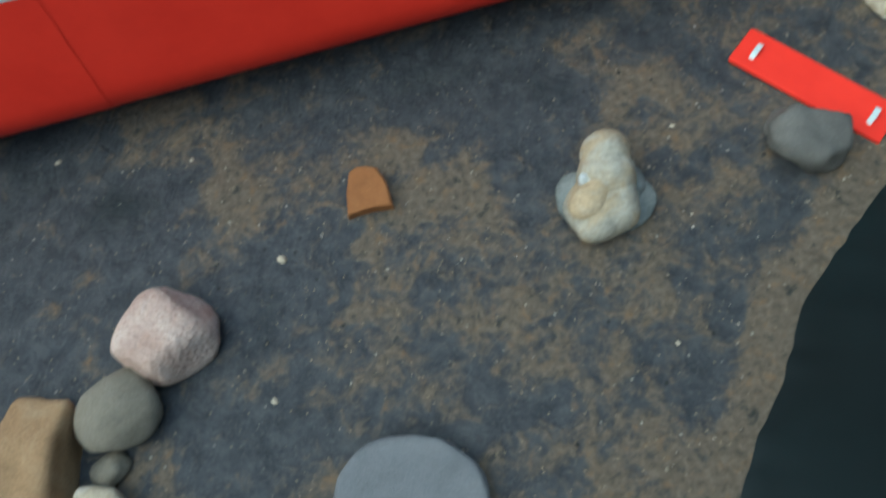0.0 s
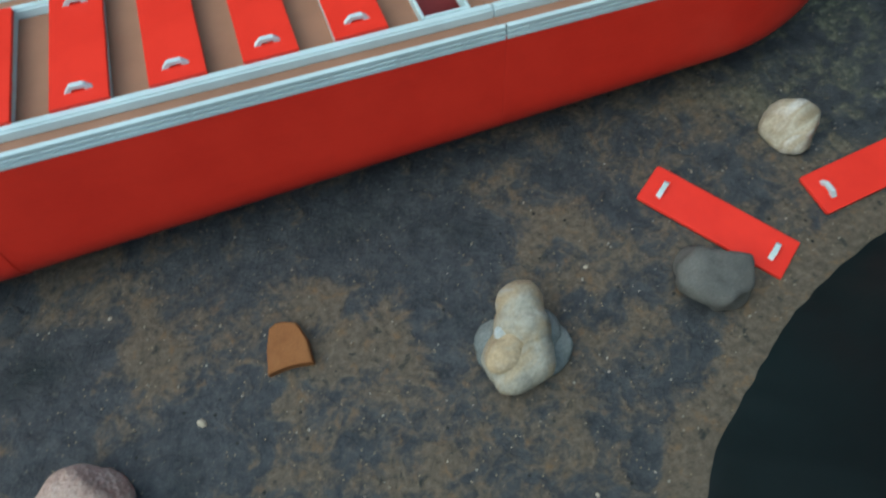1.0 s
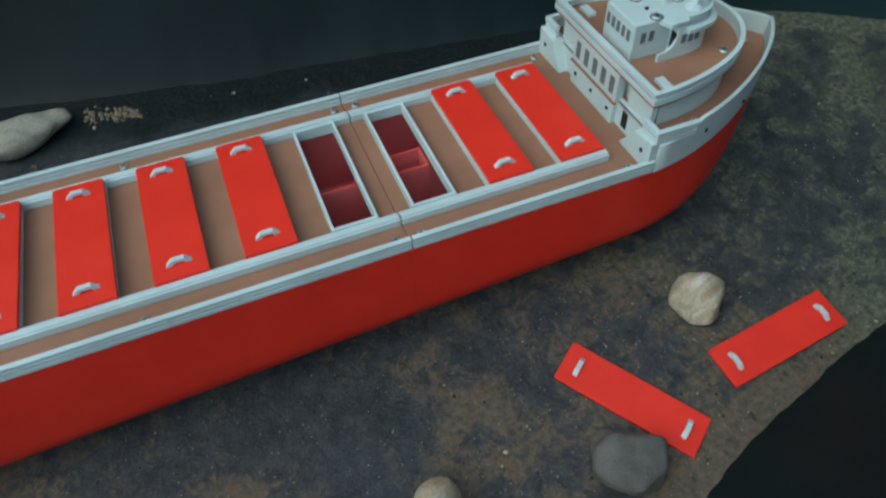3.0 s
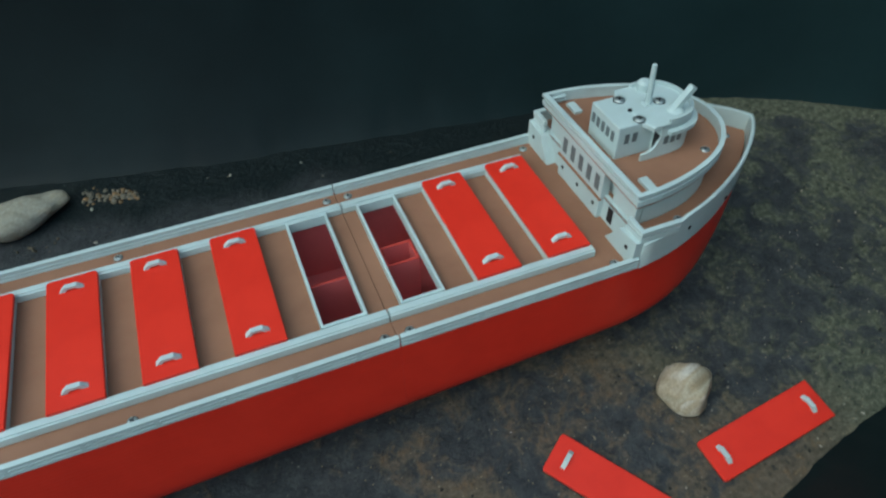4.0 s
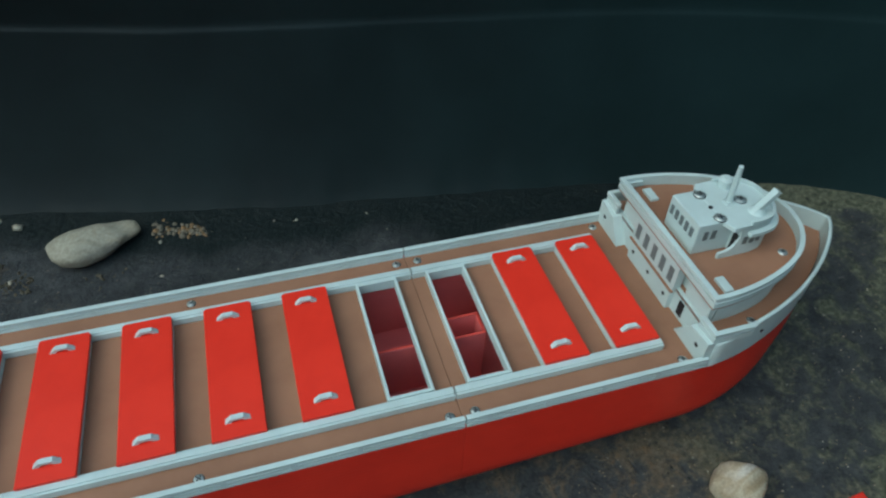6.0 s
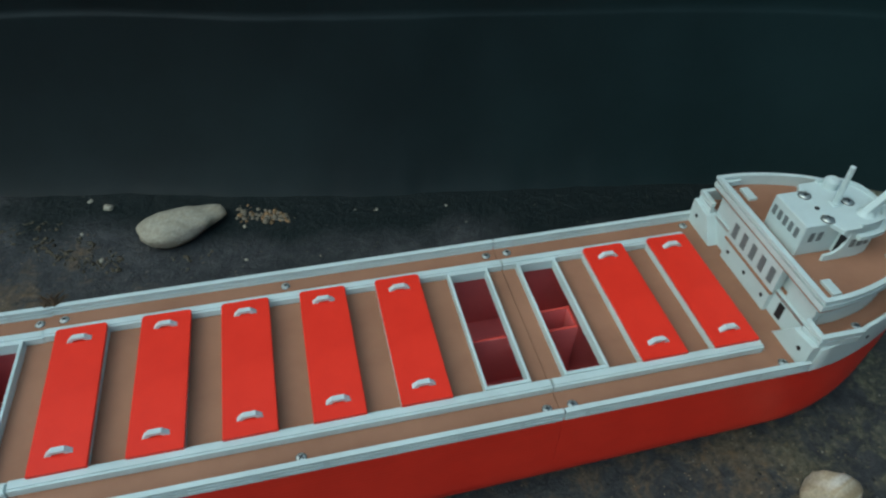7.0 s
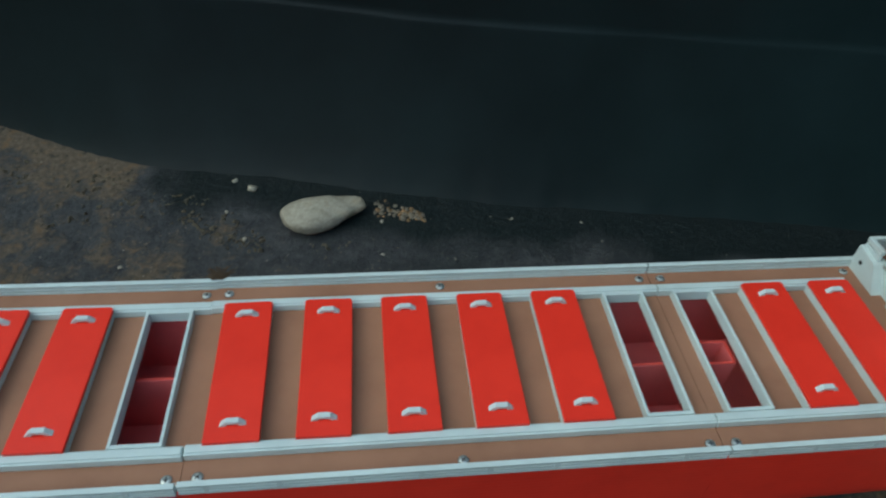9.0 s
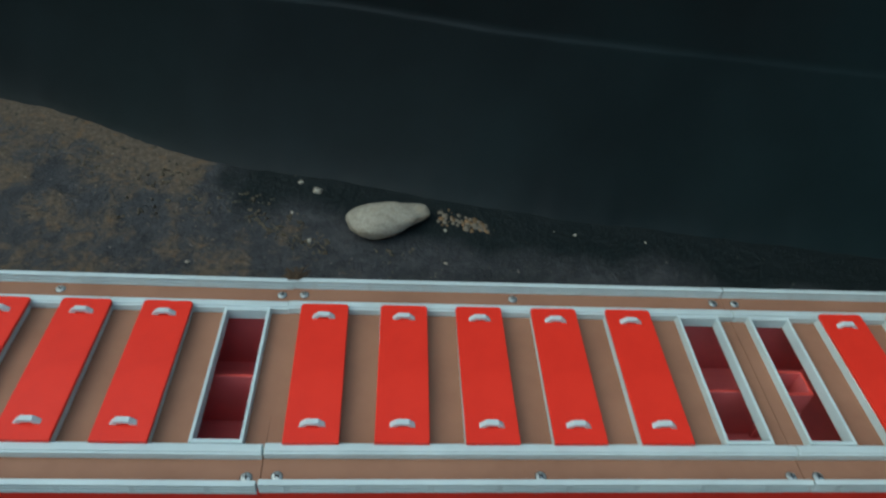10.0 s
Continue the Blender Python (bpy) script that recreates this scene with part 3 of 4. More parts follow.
for s in (-1, 1):
    # wing wall with a sloping inner edge, a door beside it
    bm = bmesh.new()
    outline = [(51.0, DECK), (29.0, DECK), (33.0, 72.0), (38.0, 79.5), (51.0, 81.0)]
    a = [bm.verts.new(Vector((138.3, s * y, z)) * MM) for y, z in outline]
    b = [bm.verts.new(Vector((143.6, s * y, z)) * MM) for y, z in outline]
    bm.faces.new(a)
    bm.faces.new(b[::-1])
    for i in range(len(a)):
        bm.faces.new((a[i], a[(i + 1) % 5], b[(i + 1) % 5], b[i]))
    wing = part("wing_wall", bm, WHITE, ship, "white wing wall with a sloping edge and a porthole")
    bm = bmesh.new()
    rod(bm, (138.1, s * 45.0, 74.0), (138.7, s * 45.0, 74.0), 1.2, 1.2, 12)
    part("porthole", bm, DARK, wing)
    if s < 0:
        bm = bmesh.new()
        box(bm, 143.1, 143.9, s * 23.5 - 1.9, s * 23.5 + 1.9, DECK + 2.2, 77.2)
        part("door", bm, DARK, ship, "dark doorway")
    bm = bmesh.new()
    y0, y1 = sorted((s * (21.5 if s < 0 else 25.0), s * 39.0))
    box(bm, 144.6, 147.5, y0, y1, 80.0, 93.2, 0.3)
    part("side_cabin", bm, WHITE, ship)

BRIDGE = [(141.5, 42.5), (151, 42.2), (163, 40.4), (175, 37.2), (186, 32.8), (196, 26.6), (204, 18.0), (208.5, 9.0), (210, 0)]
near = [tuple(p) for p in smooth_path([(x, -y) for x, y in BRIDGE], 3)]
bridge_line = near + [(x, -y) for x, y in near[-2::-1]]
bm = bmesh.new()
prism(bm, bridge_line, 93.4, 95.3)
part("bridge_deck", bm, BROWN, ship, "brown bridge deck")
bm = bmesh.new()
wall_loop(bm, [(x + (0.5 if x < 142 else 0), y * 1.006) for x, y in bridge_line], 1.3, 94.4, 100.8)
bulwark = part("bridge_bulwark", bm, WHITE, ship, "white bulwark round the bridge deck")
bm = bmesh.new()
wall_loop(bm, [(x + (-1.3 if x < 142 else 0.5), y * 1.02) for x, y in bridge_line], 2.2, 99.7, 101.3)
part("rim", bm, WHITE, bulwark)
bm = bmesh.new()
wall_loop(bm, [(x + (-0.9 if x < 142 else 0.4), y * 1.018) for x, y in bridge_line], 1.2, 95.2, 98.0)
part("band", bm, WHITE, bulwark)
for s in (-1, 1):
    bm = bmesh.new()
    for z in (96.2, 98.2):
        y0, y1 = sorted((s * 39.6, s * 41.4))
        box(bm, 143.0, 152.5, y0, y1, z, z + 1.1, 0.2)
    part("inner_ledge", bm, WHITE, bulwark)
SKIRT = [(148, 39.0), (160, 38.2), (176, 34.6), (190, 27.2), (199, 17.0), (203.5, 0)]
near = [tuple(p) for p in smooth_path([(x, -y) for x, y in SKIRT], 4)]
bm = bmesh.new()
prism(bm, near + [(x, -y) for x, y in near[-2::-1]], 79.4, 93.2)
part("cabin", bm, WHITE, ship, "white rounded cabin under the bridge deck", False)

# pilothouse
bm = bmesh.new()
box(bm, 149.0, 169.5, -11.0, 12.5, 95.0, 112.6, 0.6)
house = part("pilothouse", bm, WHITE, ship, "white wheelhouse with small windows")
FRONT = [(168.0, -16.6), (177, -16.4), (184.5, -14.2), (189.6, -8.6), (191.2, 0), (189.6, 8.6), (184.5, 14.2), (177, 16.4), (168.0, 16.6)]
front = [tuple(p) for p in smooth_path(FRONT, 4)]
bm = bmesh.new()
prism(bm, front, 95.0, 111.6)
part("wheelhouse_front", bm, WHITE, house, "white rounded wheelhouse front")
bm = bmesh.new()
prism(bm, [(161.0, -11.1), (163.5, -16.8)] + front + [(163.5, 16.8), (161.0, 12.6)], 110.6, 112.9, 0.5)
part("roof", bm, WHITE, house, "white flat roof")
bm = bmesh.new()
wall_loop(bm, [p for p in front if p[0] > 171], 1.4, 112.7, 114.6, False)
part("roof_rim", bm, WHITE, house)
bm = bmesh.new()
prism(bm, [(max(171.5, x) + 2.4 * smoothstep(172, 186, x), y * 1.14) for x, y in front], 107.4, 109.4, 0.6)
part("visor", bm, WHITE, house, "white rounded visor over the windows")
for k in range(5):
    bm = bmesh.new()
    y = 9.4 - 4.1 * k
    box(bm, 148.7, 149.4, y - 1.15, y + 1.15, 103.6, 108.6)
    part("window", bm, PANE, house)
for s in (-1, 1):
    for x in (154.0, 158.2):
        bm = bmesh.new()
        y0, y1 = (12.1, 12.8) if s > 0 else (-11.3, -10.6)
        box(bm, x - 1.15, x + 1.15, y0, y1, 103.2, 108.2)
        part("window", bm, PANE, house)
    for x in (171.5, 175.2, 178.8):
        bm = bmesh.new()
        y0, y1 = sorted((s * 15.9, s * (17.0 if x < 177 else 16.5)))
        box(bm, x - 1.1, x + 1.1, y0, y1, 102.0, 106.2)
        part("window", bm, PANE, house)
    bm = bmesh.new()
    y0, y1 = sorted((s * 12.6, s * 16.0))
    box(bm, 167.6, 168.3, y0, y1, 94.5, 107.0)
    part("door", bm, DARK, house, "dark side doorway")
    # low wing wall before the doorway, its top edge swept up in a curve
    bm = bmesh.new()
    outline = [(159.5, 93.2), (168.4, 93.2), (168.4, 109.0), (167.8, 105.0), (166.6, 102.0), (164.6, 99.9), (162.2, 99.0), (159.5, 98.8)]
    a = [bm.verts.new(Vector((x, s * 16.8, z)) * MM) for x, z in outline]
    b = [bm.verts.new(Vector((x, s * 15.6, z)) * MM) for x, z in outline]
    bm.faces.new(a)
    bm.faces.new(b[::-1])
    for i in range(len(a)):
        bm.faces.new((a[i], a[(i + 1) % len(a)], b[(i + 1) % len(a)], b[i]))
    part("wing_wall", bm, WHITE, house, "white low wall with a curved top edge")
    bm = bmesh.new()
    y0, y1 = sorted((s * 28.0, s * 37.0))
    box(bm, 150.8, 155.2, y0, y1, 95.0, 96.8, 0.3)
    part("hatch_coaming", bm, WHITE, ship, "small white companion hatch")
screw(160.9, 8.5, 113.1, 2.9)
screw(160.9, -8.5, 113.1, 2.9)
screw(177.5, 0.5, 113.1, 2.9)
screw(192.5, -21.0, 95.2, 2.4)
screw(192.5, 21.0, 95.2, 2.4)
screw(226.0, 0.0, 79.2, 2.4)
screw(166.0, -43.0, 79.2, 2.4)
screw(166.0, 43.0, 79.2, 2.4)
bm = bmesh.new()
rod(bm, (161.0, -0.6, 112.5), (161.0, -0.6, 113.1), 1.1, 1.1, 12)
part("hole", bm, DARK, house)
bm = bmesh.new()
rod(bm, (171.0, 0.2, 112.5), (170.2, 0.4, 133.5), 1.45, 1.15, 12)
box(bm, 168.6, 173.6, -1.9, 2.3, 112.6, 113.6, 0.3)
part("mast", bm, WHITE, ship, "short white mast on a square foot")
bm = bmesh.new()
prof = [(176.4, 112.6), (179.6, 112.6), (187.6, 123.4), (185.4, 124.6)]
sides = [[bm.verts.new(Vector((x, y, z)) * MM) for x, z in prof] for y in (-10.6, -7.4)]
bm.faces.new(sides[0])
bm.faces.new(sides[1][::-1])
for i in range(4):
    bm.faces.new((sides[0][i], sides[0][(i + 1) % 4], sides[1][(i + 1) % 4], sides[1][i]))
rod(bm, (180.2, -8.6, 112.4), (180.2, -8.6, 115.2), 4.6, 2.2, 20)
part("boom", bm, WHITE, ship, "slanting flat white bar on a round base")
bm = bmesh.new()
rod(bm, (176.5, 12.0, 112.4), (176.5, 12.0, 116.6), 3.5, 3.4, 20)
rod(bm, (176.5, 12.0, 116.6), (176.5, 12.0, 117.8), 3.4, 2.0, 20)
part("vent", bm, WHITE, ship, "short round white vent")


# ---------------------------------------------------------------- hatch covers
def hatch_cover(m, label):
    """A red slab with two white trapezoid handles; its underside at the pose m, in metres."""
    cover = empty("hatch_cover", label, "hatch cover", m, "hatch covers")
    bm = bmesh.new()
    w, l, r = 10.6, 35.5, 1.6
    outline = []
    for cx, cy, a0 in ((w - r, l - r, 0), (-w + r, l - r, 90), (-w + 0.2, -l + 0.2, 180), (w - 0.2, -l + 0.2, 270)):
        rr = r if cy > 0 else 0.2
        for k in range(4):
            a = radians(a0 + 30 * k)
            outline.append((cx + rr * math.cos(a), cy + rr * math.sin(a)))
    prism(bm, outline, 0.0, 1.5, 0.3)
    part("lid", bm, RED, cover, "bright red plastic slab")
    for y in (-27.6, 27.6):
        bm = bmesh.new()
        prof = [(-5.2, 1.4), (-2.5, 3.8), (2.5, 3.8), (5.2, 1.4), (2.7, 1.4), (1.9, 2.5), (-1.9, 2.5), (-2.7, 1.4)]
        a = [bm.verts.new(Vector((x, y - 1.15, z)) * MM) for x, z in prof]
        b = [bm.verts.new(Vector((x * 0.94, y + 1.15, z)) * MM) for x, z in prof]
        n = len(prof)
        for i in range(n):
            bm.faces.new((a[i], a[(i + 1) % n], b[(i + 1) % n], b[i]))
        for c in (a, b):
            bm.faces.new((c[0], c[1], c[6], c[7]))
            bm.faces.new((c[1], c[2], c[5], c[6]))
            bm.faces.new((c[2], c[3], c[4], c[5]))
        part("handle", bm, WHITE, cover, "white arched handle")
    return cover


first = None
for h in hatch_at:
    if h in OPEN or h < -470:
        continue
    m = LEAN @ kinked(h) @ pose((h + HATCH / 2 + 0.3 + random.uniform(-0.3, 0.3)) * MM, random.uniform(-0.3, 0.3) * MM, 70.95 * MM, 0, 0, random.uniform(-0.5, 0.5))
    first = hatch_cover(m, "red plastic hatch cover with white handles, lying on its hatch") if first is None else copy_thing(first, m)
hatch_cover(pose(0.1098, -0.1134, 0.0007, 0.4, 0.4, 35.8), "loose red hatch cover with white handles on the silt")
hatch_cover(pose(0.1925, -0.1136, 0.0007, 0.3, -0.3, 96.0), "loose red hatch cover with white handles near the basin side")


# ---------------------------------------------------------------- stones
def stone(name, label, place, size, turn, mat, seed, rough=0.10, squareness=2.0, lobes=(), category="stone", detail=4, top=0.0, core=1.0, facets=0, blend=9.0, flats=(), sharp=24):
    """A worn stone: a rounded form with lobes, dents and small pits; place is the middle of its foot."""
    bm = bmesh.new()
    bmesh.ops.create_icosphere(bm, subdivisions=detail, radius=1.0)
    o = Vector((seed * 3.7, seed * 1.3, seed * 0.7))
    p = squareness
    rng = random.Random(seed)
    cuts = [(Vector((rng.gauss(0, 1), rng.gauss(0, 1), rng.gauss(0, 0.7))).normalized(), rng.uniform(0.74, 0.92)) for _ in range(facets)]
    # broken faces: which way each one looks, seen from above, and how far out it lies
    cuts += [(Vector((math.cos(radians(a - turn)), math.sin(radians(a - turn)), 0.25)).normalized(), far) for a, far in flats]
    for v in bm.verts:
        d = v.co.normalized()
        r = core * (abs(d.x) ** p + abs(d.y) ** p + abs(d.z) ** p) ** (-1 / p)
        for c, s in lobes:
            c = Vector(c)
            b = d.dot(c)
            q = b * b - c.length_squared + s * s
            if q > 0:
                far = b + math.sqrt(q)
                r = math.log(math.exp(blend * r) + math.exp(blend * far)) / blend if far > 0 else r
        for nrm, dist in cuts:
            lean = d.dot(nrm)
            if lean > 0.05:
                q = dist / lean
                r = -math.log(math.exp(-sharp * r) + math.exp(-sharp * q)) / sharp
        r *= 1 + rough * 2.2 * noise.noise(d * 1.1 + o) + rough * noise.noise(d * 2.6 + o) + rough * 0.35 * noise.noise(d * 7 + o) + rough * 0.12 * noise.noise(d * 19 + o)
        v.co = d * r
        if v.co.z < -0.6:
            v.co.z = -0.6 + (v.co.z + 0.6) * 0.1
        if top and v.co.z > top:
            v.co.z = top + (v.co.z - top) * 0.15
    for k in range(3):
        lo, hi = min(v.co[k] for v in bm.verts), max(v.co[k] for v in bm.verts)
        for v in bm.verts:
            v.co[k] = ((v.co[k] - lo) / (hi - lo) - (0.5 if k < 2 else 0.0)) * size[k] * MM
    me = mesh_of(name, bm, mat, True)
    ob = new(name, me)
    ob.matrix_world = pose(place[0] * MM, place[1] * MM, -0.0008, 0, 0, turn)
    return tagged(ob, label, category)


PINK = stone_material("pink_granite", [(0.42, 0.275, 0.22), (0.53, 0.39, 0.325), (0.60, 0.49, 0.43)], 420, 0.8, 1.6, (0.34, 0.20, 0.15))
OLIVE = stone_material("olive_stone", [(0.14, 0.124, 0.095), (0.195, 0.170, 0.130), (0.235, 0.208, 0.165)], 300)
TAN = stone_material("tan_stone", [(0.22, 0.135, 0.070), (0.32, 0.195, 0.10), (0.38, 0.26, 0.15)], 240)
GREY = stone_material("grey_slate", [(0.13, 0.138, 0.142), (0.168, 0.176, 0.183), (0.195, 0.202, 0.206)], 400, 0.6)
DGREY = stone_material("dark_grey_stone", [(0.105, 0.102, 0.092), (0.145, 0.140, 0.126), (0.18, 0.172, 0.155)], 300)
FLINT = stone_material("flint", [(0.25, 0.235, 0.19), (0.35, 0.325, 0.265), (0.37, 0.285, 0.18), (0.40, 0.385, 0.335)], 160, 0.6)
CREAM = stone_material("cream_stone", [(0.30, 0.235, 0.15), (0.46, 0.405, 0.31), (0.41, 0.335, 0.235), (0.60, 0.57, 0.51), (0.44, 0.37, 0.27)], 200, 0.55, bands=-0.5)
CLAY = stone_material("terracotta", [(0.22, 0.09, 0.032), (0.30, 0.122, 0.044), (0.34, 0.15, 0.06)], 500, 0.8)
PALE = stone_material("pale_flint", [(0.27, 0.25, 0.19), (0.39, 0.365, 0.295), (0.33, 0.26, 0.16)], 150, 0.6)
RUST = stone_material("rust_gravel", [(0.13, 0.085, 0.045), (0.20, 0.13, 0.07), (0.26, 0.19, 0.12)], 300)

stone("pebble", "rough pink granite pebble on bare plastic", (-177.5, -146), (40, 38, 23), -10, PINK, 1.0, 0.04, 2.3, flats=((143, 0.85), (39, 0.80), (-62, 0.77), (231, 0.85)))
stone("pebble", "rounded olive-grey pebble beside a pink one", (-199, -170), (33, 30, 19), 40, OLIVE, 2.0, 0.03, facets=6)
stone("pebble", "angular tan stone block with flat faces", (-230.5, -178), (28, 44, 20), -16, TAN, 3.0, 0.04, 7.0, facets=4)
stone("pebble", "small pinkish white stone", (-212, -206), (26, 26, 15), 0, CREAM, 4.0, 0.14)
stone("pebble", "small olive-grey stone chip among larger pebbles", (-207.5, -189), (16, 12, 7), 30, OLIVE, 5.0, 0.14, detail=3)
stone("pebble", "flat smooth blue-grey slate pebble", (-101.5, -227), (55, 39, 10), -12, GREY, 6.0, 0.05, 2.15, top=0.35)


def blob(bm, at, size, turn=0.0, seed=0.0, rough=0.06):
    """A lumpy rounded form in millimetres, to be fused with others."""
    made = bmesh.ops.create_icosphere(bm, subdivisions=4, radius=1.0)["verts"]
    o = Vector((seed, seed * 2.3, seed * 0.7))
    m = Matrix.Translation(Vector(at) * MM) @ pose(0, 0, 0, 0, 0, turn) @ Matrix.Diagonal((size[0] * MM, size[1] * MM, size[2] * MM, 1))
    for v in made:
        d = v.co.normalized()
        v.co = m @ (d * (1 + rough * 2 * noise.noise(d * 1.6 + o) + rough * noise.noise(d * 4 + o)))
    return bm


def fused(ob, voxel=0.0006, times=5):
    """Melts the forms of a mesh into one worn surface."""
    r = ob.modifiers.new("fuse", "REMESH")
    r.mode, r.voxel_size, r.use_smooth_shade = "VOXEL", voxel, True
    sm = ob.modifiers.new("wear", "SMOOTH")
    sm.factor, sm.iterations = 0.5, times


nodule = empty("flint_nodule", "knobbly cream and white flint nodule with a grey glassy rim", "stone", pose(0, 0, 0))
CHERT = stone_material("grey_chert", [(0.11, 0.125, 0.12), (0.17, 0.185, 0.175), (0.24, 0.255, 0.24)], 200, 0.25)
OCHRE = stone_material("ochre_flint", [(0.37, 0.33, 0.255), (0.41, 0.305, 0.185), (0.42, 0.37, 0.29)], 160, 0.6)
CHALK = stone_material("chalk_crust", [(0.42, 0.44, 0.42), (0.52, 0.54, 0.52), (0.60, 0.61, 0.59)], 300, 0.7)
bm = bmesh.new()
blob(bm, (7.7, -125.2, 13.5), (10.2, 10.8, 10.4), -20, 1.0, 0.035)
blob(bm, (5.4, -133.5, 11.5), (12.2, 10.4, 11.4), -20, 2.0, 0.04)
blob(bm, (0.4, -143.6, 7.6), (15.8, 13.8, 10.4), 15, 3.0, 0.03)
blob(bm, (8.2, -141.0, 10.0), (6.6, 9.0, 8.0), -15, 5.0, 0.03)
blob(bm, (5.0, -148.8, 9.4), (9.0, 8.0, 7.8), 0, 6.0, 0.03)
blob(bm, (-3.0, -151.0, 8.4), (10.5, 7.2, 7.8), 10, 4.0, 0.03)
fused(part("core", bm, FLINT, nodule), times=5)
bm = bmesh.new()
blob(bm, (-5.0, -142.6, 11.8), (9.6, 8.2, 7.8), 30, 6.0, 0.05)
blob(bm, (-1.6, -139.6, 12.2), (7.6, 6.6, 7.6), 0, 7.0, 0.05)
fused(part("lobe", bm, OCHRE, nodule, "ochre rolled lobe"), times=3)
bm = bmesh.new()
crumbs = random.Random(5)
for k in range(6):
    blob(bm, (-2.2 + crumbs.uniform(-3.4, 3.0), -134.0 + crumbs.uniform(-2.2, 2.2), 16.4 + crumbs.uniform(-0.6, 0.6)), (2.4, 2.0, 2.4), 30 * k, 10.0 + k, 0.12)
fused(part("crust", bm, CHALK, nodule, "white chalky crust"), 0.0004, 2)
bm = bmesh.new()
blob(bm, (4.0, -140.0, 2.2), (20.5, 15.5, 4.6), -14, 8.0, 0.04)
blob(bm, (13.0, -135.5, 4.0), (9.0, 11.0, 6.0), -20, 11.0, 0.04)
blob(bm, (-4.0, -136.0, 3.0), (11.5, 12.0, 5.0), 20, 9.0, 0.04)
fused(part("glassy_rim", bm, CHERT, nodule, "grey glassy rim"), times=2)
stone("pebble", "dark grey blocky stone against a hatch cover", (93, -138.4), (34, 31, 17), -22, DGREY, 8.0, 0.06, 3.4, flats=((115, 0.95), (-70, 0.95)), facets=5, sharp=45)
stone("pebble", "cream angular quartz stone", (167, -80.4), (28, 27, 16), 25, CREAM, 9.0, 0.06, 2.2, flats=((68, 0.76), (-47, 0.74), (201, 0.76), (140, 0.88)), facets=7, sharp=70)
stone("pebble", "long pale flint stone by the basin side", (-137, 151), (53, 25, 17), 12, PALE, 10.0, 0.06, 2.2, lobes=[((-0.36, -0.06, 0.1), 0.72), ((0.5, 0.16, -0.1), 0.42)], core=0.62, facets=4)

# a broken piece of terracotta
bm = bmesh.new()
prism(bm, [(-7.9, -9.6), (-3.0, -7.6), (0.6, -6.6), (8.4, -5.8), (5.8, 3.4), (1.9, 9.4), (-2.0, 10.2), (-5.8, 9.9), (-8.3, 7.9), (-8.7, -1.0)], 0, 4.6, 0.7)
sherd = new("terracotta_sherd", mesh_of("terracotta_sherd", bm, CLAY))
sherd.matrix_world = pose(-0.0875, -0.1078, 0.0003, 2, -2, -16) @ Matrix.Scale(1.14, 4)
tagged(sherd, "broken flat piece of orange terracotta", "pottery sherd")

# small stones by the long pale one, and single bright bits on the floor
for i in range(110):
    u, w = random.random() ** 0.8, random.gauss(0, 1)
    x, y = -106 + 32 * u, 158 - 8 * u + 3.4 * w * (1 - 0.5 * u)
    d = random.uniform(1.2, 3.6) * (1.5 if i % 17 == 0 else 1.0)
    stone("gravel_stone", "small ochre gravel stone on the pond floor", (x, y), (d, d * 0.8, d * 0.6), random.uniform(0, 180), PALE if i % 40 == 7 else (OLIVE, RUST, OLIVE, TAN, OLIVE)[i % 5], 20 + i, 0.16, 2.4, category="gravel", detail=2)["group"] = "gravel beside the flint"
for i, (x, y, d) in enumerate([(-184, 180, 7), (-196, 188, 4), (-186, 139, 4), (-199, 162, 3), (-102, 122, 3), (-257, 123, 3), (-19, 145, 2.4), (25, 139, 2.4), (-130, -125, 4.5), (-218, -50, 3),
                               (-160, -67, 2.6), (-249, -110, 3.5), (-144, -181, 3), (45, -114, 2.8), (36, -155, 2.6), (-41, -172, 2.4), (10, -203, 2.4)]):
    stone("shell_bit", "small pale stone chip on the pond floor", (x, y), (d, d * 0.7, d * 0.5), 40 * i, PALE if y > 0 else CREAM, 80 + i, 0.2, 3.0, category="stone chip", detail=2)

# loose sand grains and specks, past counting
bm = bmesh.new()
GRAIN = stone_material("sand_grain", [(0.16, 0.13, 0.085), (0.27, 0.23, 0.17), (0.46, 0.43, 0.38)], 300, 0.6)
made = 0
while made < 520:
    x, y = random.uniform(-0.30, 0.40), random.uniform(-0.27, 0.20)
    if not inside(x, y) or random.random() > 0.25 + 1.2 * max(0.0, silt_at(x, y)) or (abs(y) < 0.06 and x < 0.24) or (y > 0.05 and random.random() < 0.6):
        continue
    made += 1
    r = random.choice((0.22, 0.25, 0.3, 0.4, 0.6)) * MM
    m = Matrix.Translation((x, y, 0.0007)) @ Euler((random.random() * 3, random.random() * 3, random.random() * 3)).to_matrix().to_4x4() @ Matrix.Diagonal((r * random.uniform(1, 2.2), r, r * 0.8, 1))
    bmesh.ops.create_icosphere(bm, subdivisions=1, radius=1.0, matrix=m)
grains = new("sand_grains", mesh_of("sand_grains", bm, GRAIN))
tagged(grains, "scattered pale sand grains on the silt", "sand grains", kind="stuff")

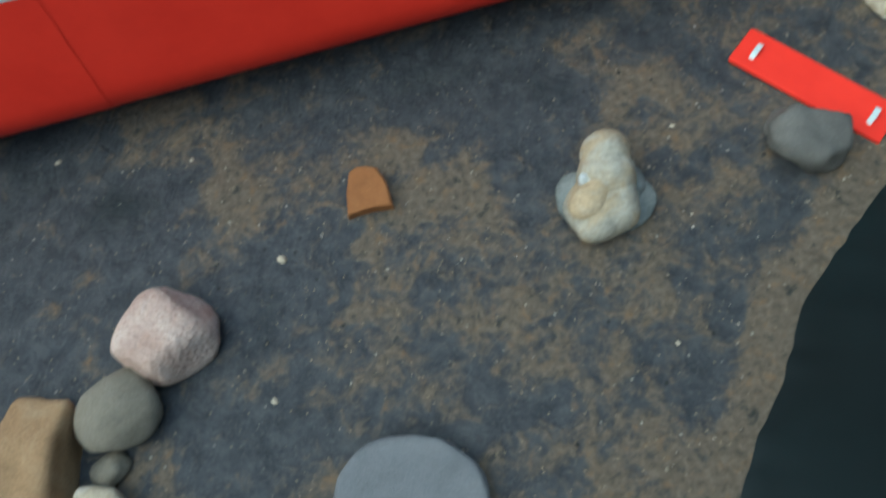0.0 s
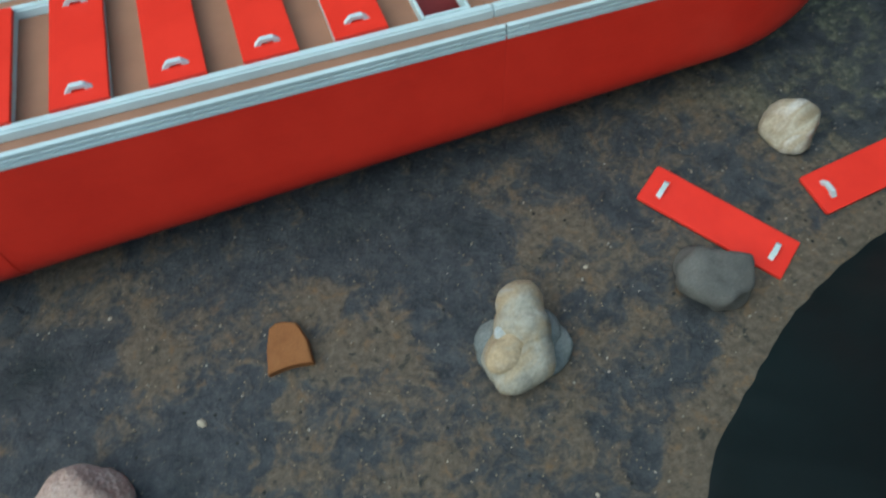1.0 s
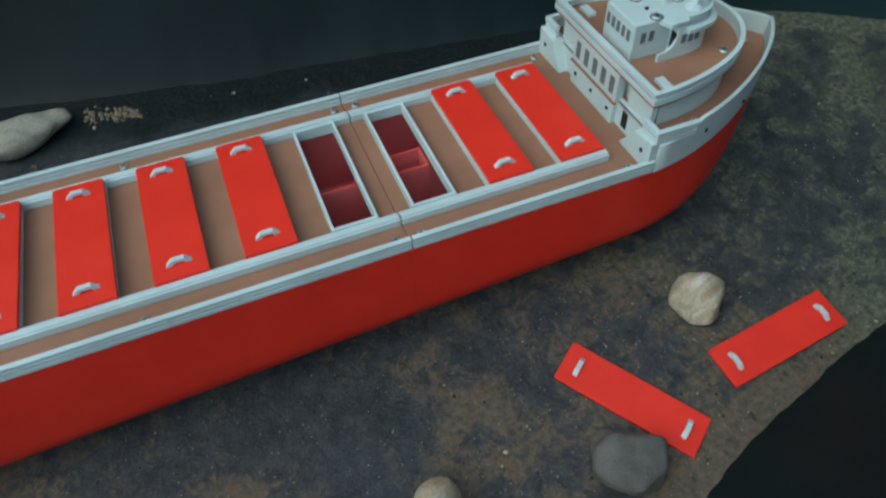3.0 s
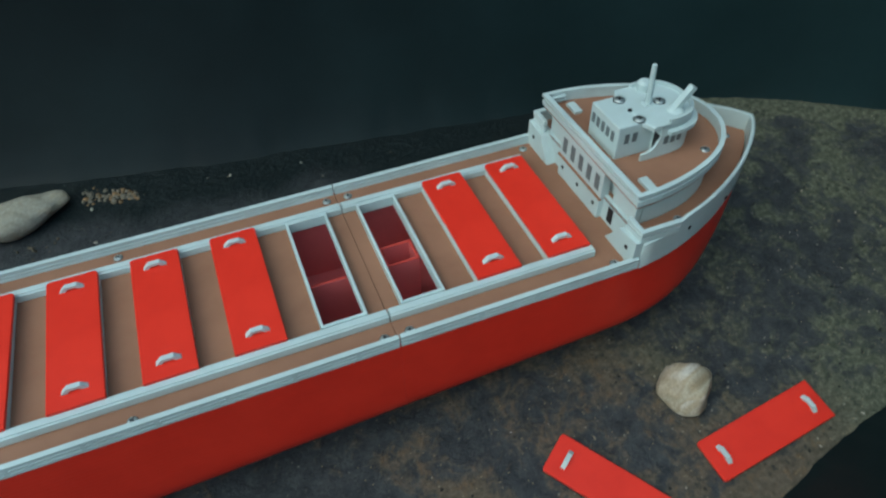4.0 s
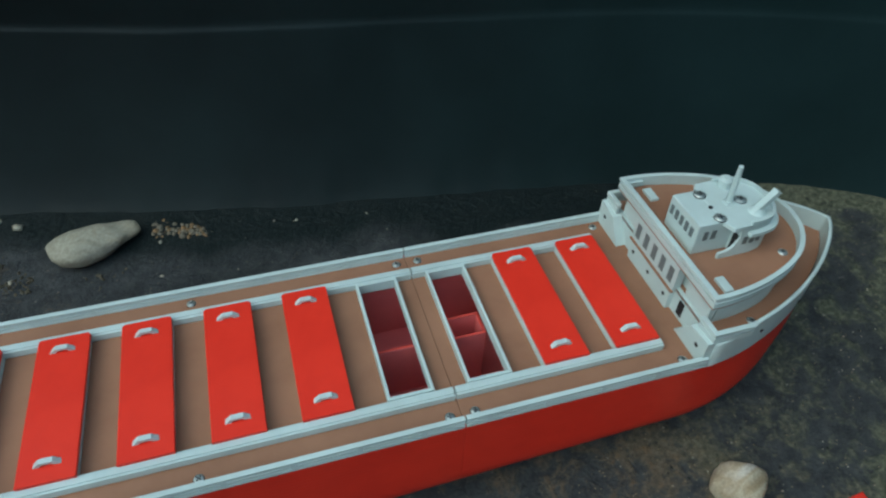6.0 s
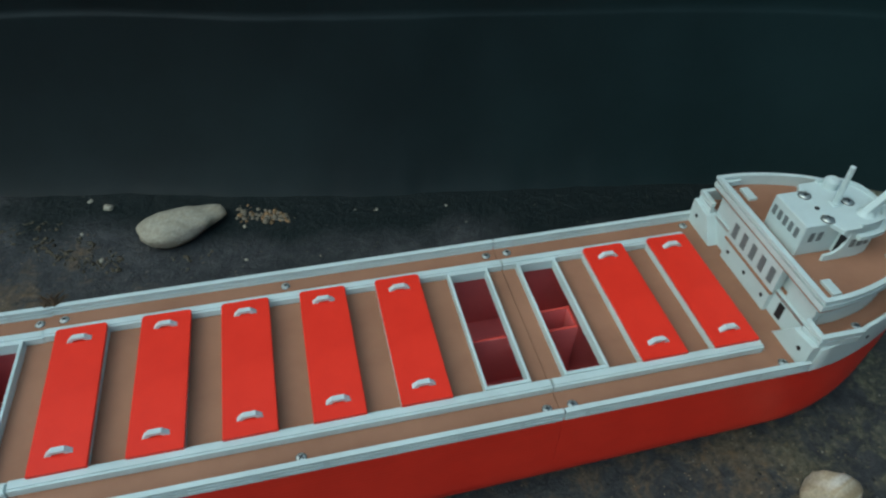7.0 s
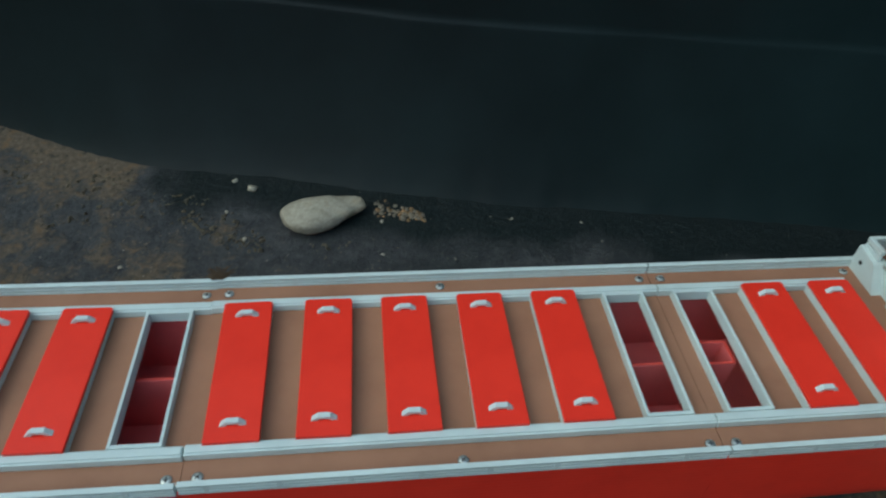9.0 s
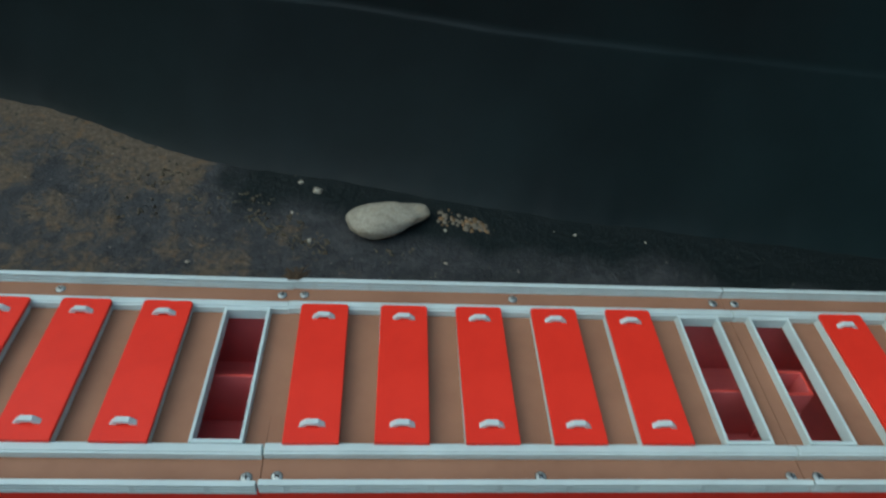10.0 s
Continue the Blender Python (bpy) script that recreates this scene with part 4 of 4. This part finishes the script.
# a shred of brown weed caught in the far rail joint
WEED, _t, _b = material("brown_weed")
_n = node(_t, "ShaderNodeTexNoise", Scale=400.0, Detail=4.0)
_t.links.new(ramp(_t, _n.outputs["Fac"], [(0.3, (0.045, 0.028, 0.016)), (0.7, (0.12, 0.075, 0.04))]), _b.inputs["Base Color"])
_b.inputs["Roughness"].default_value = 0.85
bm = bmesh.new()
for i in range(46):
    p = Vector((JOINTS[1] + random.gauss(0.8, 1.3), 50.6 + random.random() * 2.6, 71.6))
    d = Vector((random.gauss(0.2, 0.7), random.uniform(0.1, 1.0), random.gauss(0.45, 0.5)))
    for k in range(3):
        q = p + d * random.uniform(0.9, 1.9)
        rod(bm, p, q, 0.5 - 0.12 * k, 0.40 - 0.12 * k, 5)
        p, d = q, d + Vector((random.gauss(0, 0.4), 0, random.gauss(-0.1, 0.3)))
weed = new("weed_shred", mesh_of("weed_shred", bm, WEED))
weed.matrix_world = LEAN
tagged(weed, "shred of brown weed caught on the ship's rail", "weed")

# pale shreds of dead weed and flakes of silt crust on the floor behind the ship
SHRED, _t, _b = material("dead_weed")
_n = node(_t, "ShaderNodeTexNoise", Scale=300.0, Detail=4.0)
_t.links.new(ramp(_t, _n.outputs["Fac"], [(0.3, (0.060, 0.050, 0.033)), (0.5, (0.105, 0.088, 0.058)), (0.7, (0.18, 0.155, 0.11))]), _b.inputs["Base Color"])
_b.inputs["Roughness"].default_value = 0.9
bm = bmesh.new()
for cx, cy, reach, count in ((-191, 137, 8, 34), (-206, 147, 9, 34), (-180, 134, 7, 20), (-220, 157, 8, 26), (-238, 172, 9, 24), (-258, 172, 11, 22), (-270, 196, 8, 16), (-290, 190, 12, 22), (-216, 172, 8, 8), (-197, 156, 6, 10), (-300, 165, 16, 22), (-134, 130, 7, 8), (-330, 205, 16, 22)):
    for i in range(count):
        p = Vector((cx + random.gauss(0, 0.7) * reach, cy + random.gauss(0, 0.45) * reach, 0.3))
        for k in range(random.choice((1, 1, 2, 3))):
            r = random.choice((0.3, 0.4, 0.5, 0.7, 1.0)) * MM
            m = Matrix.Translation(p * MM) @ Euler((random.random() * 3, random.random() * 3, random.random() * 3)).to_matrix().to_4x4() @ Matrix.Diagonal((r * random.uniform(1, 2.4), r, r * random.uniform(0.5, 0.9), 1))
            for v in bmesh.ops.create_icosphere(bm, subdivisions=1, radius=1.0, matrix=m)["verts"]:
                v.co += Vector((random.gauss(0, 0.2), random.gauss(0, 0.2), random.gauss(0, 0.12))) * r
            p = p + Vector((random.gauss(0.4, 0.9), random.gauss(0.2, 0.7), 0.1))
shreds = new("weed_shreds", mesh_of("weed_shreds", bm, SHRED))
tagged(shreds, "pale shreds of dead weed scattered on the pond floor", "weed shreds", kind="stuff")
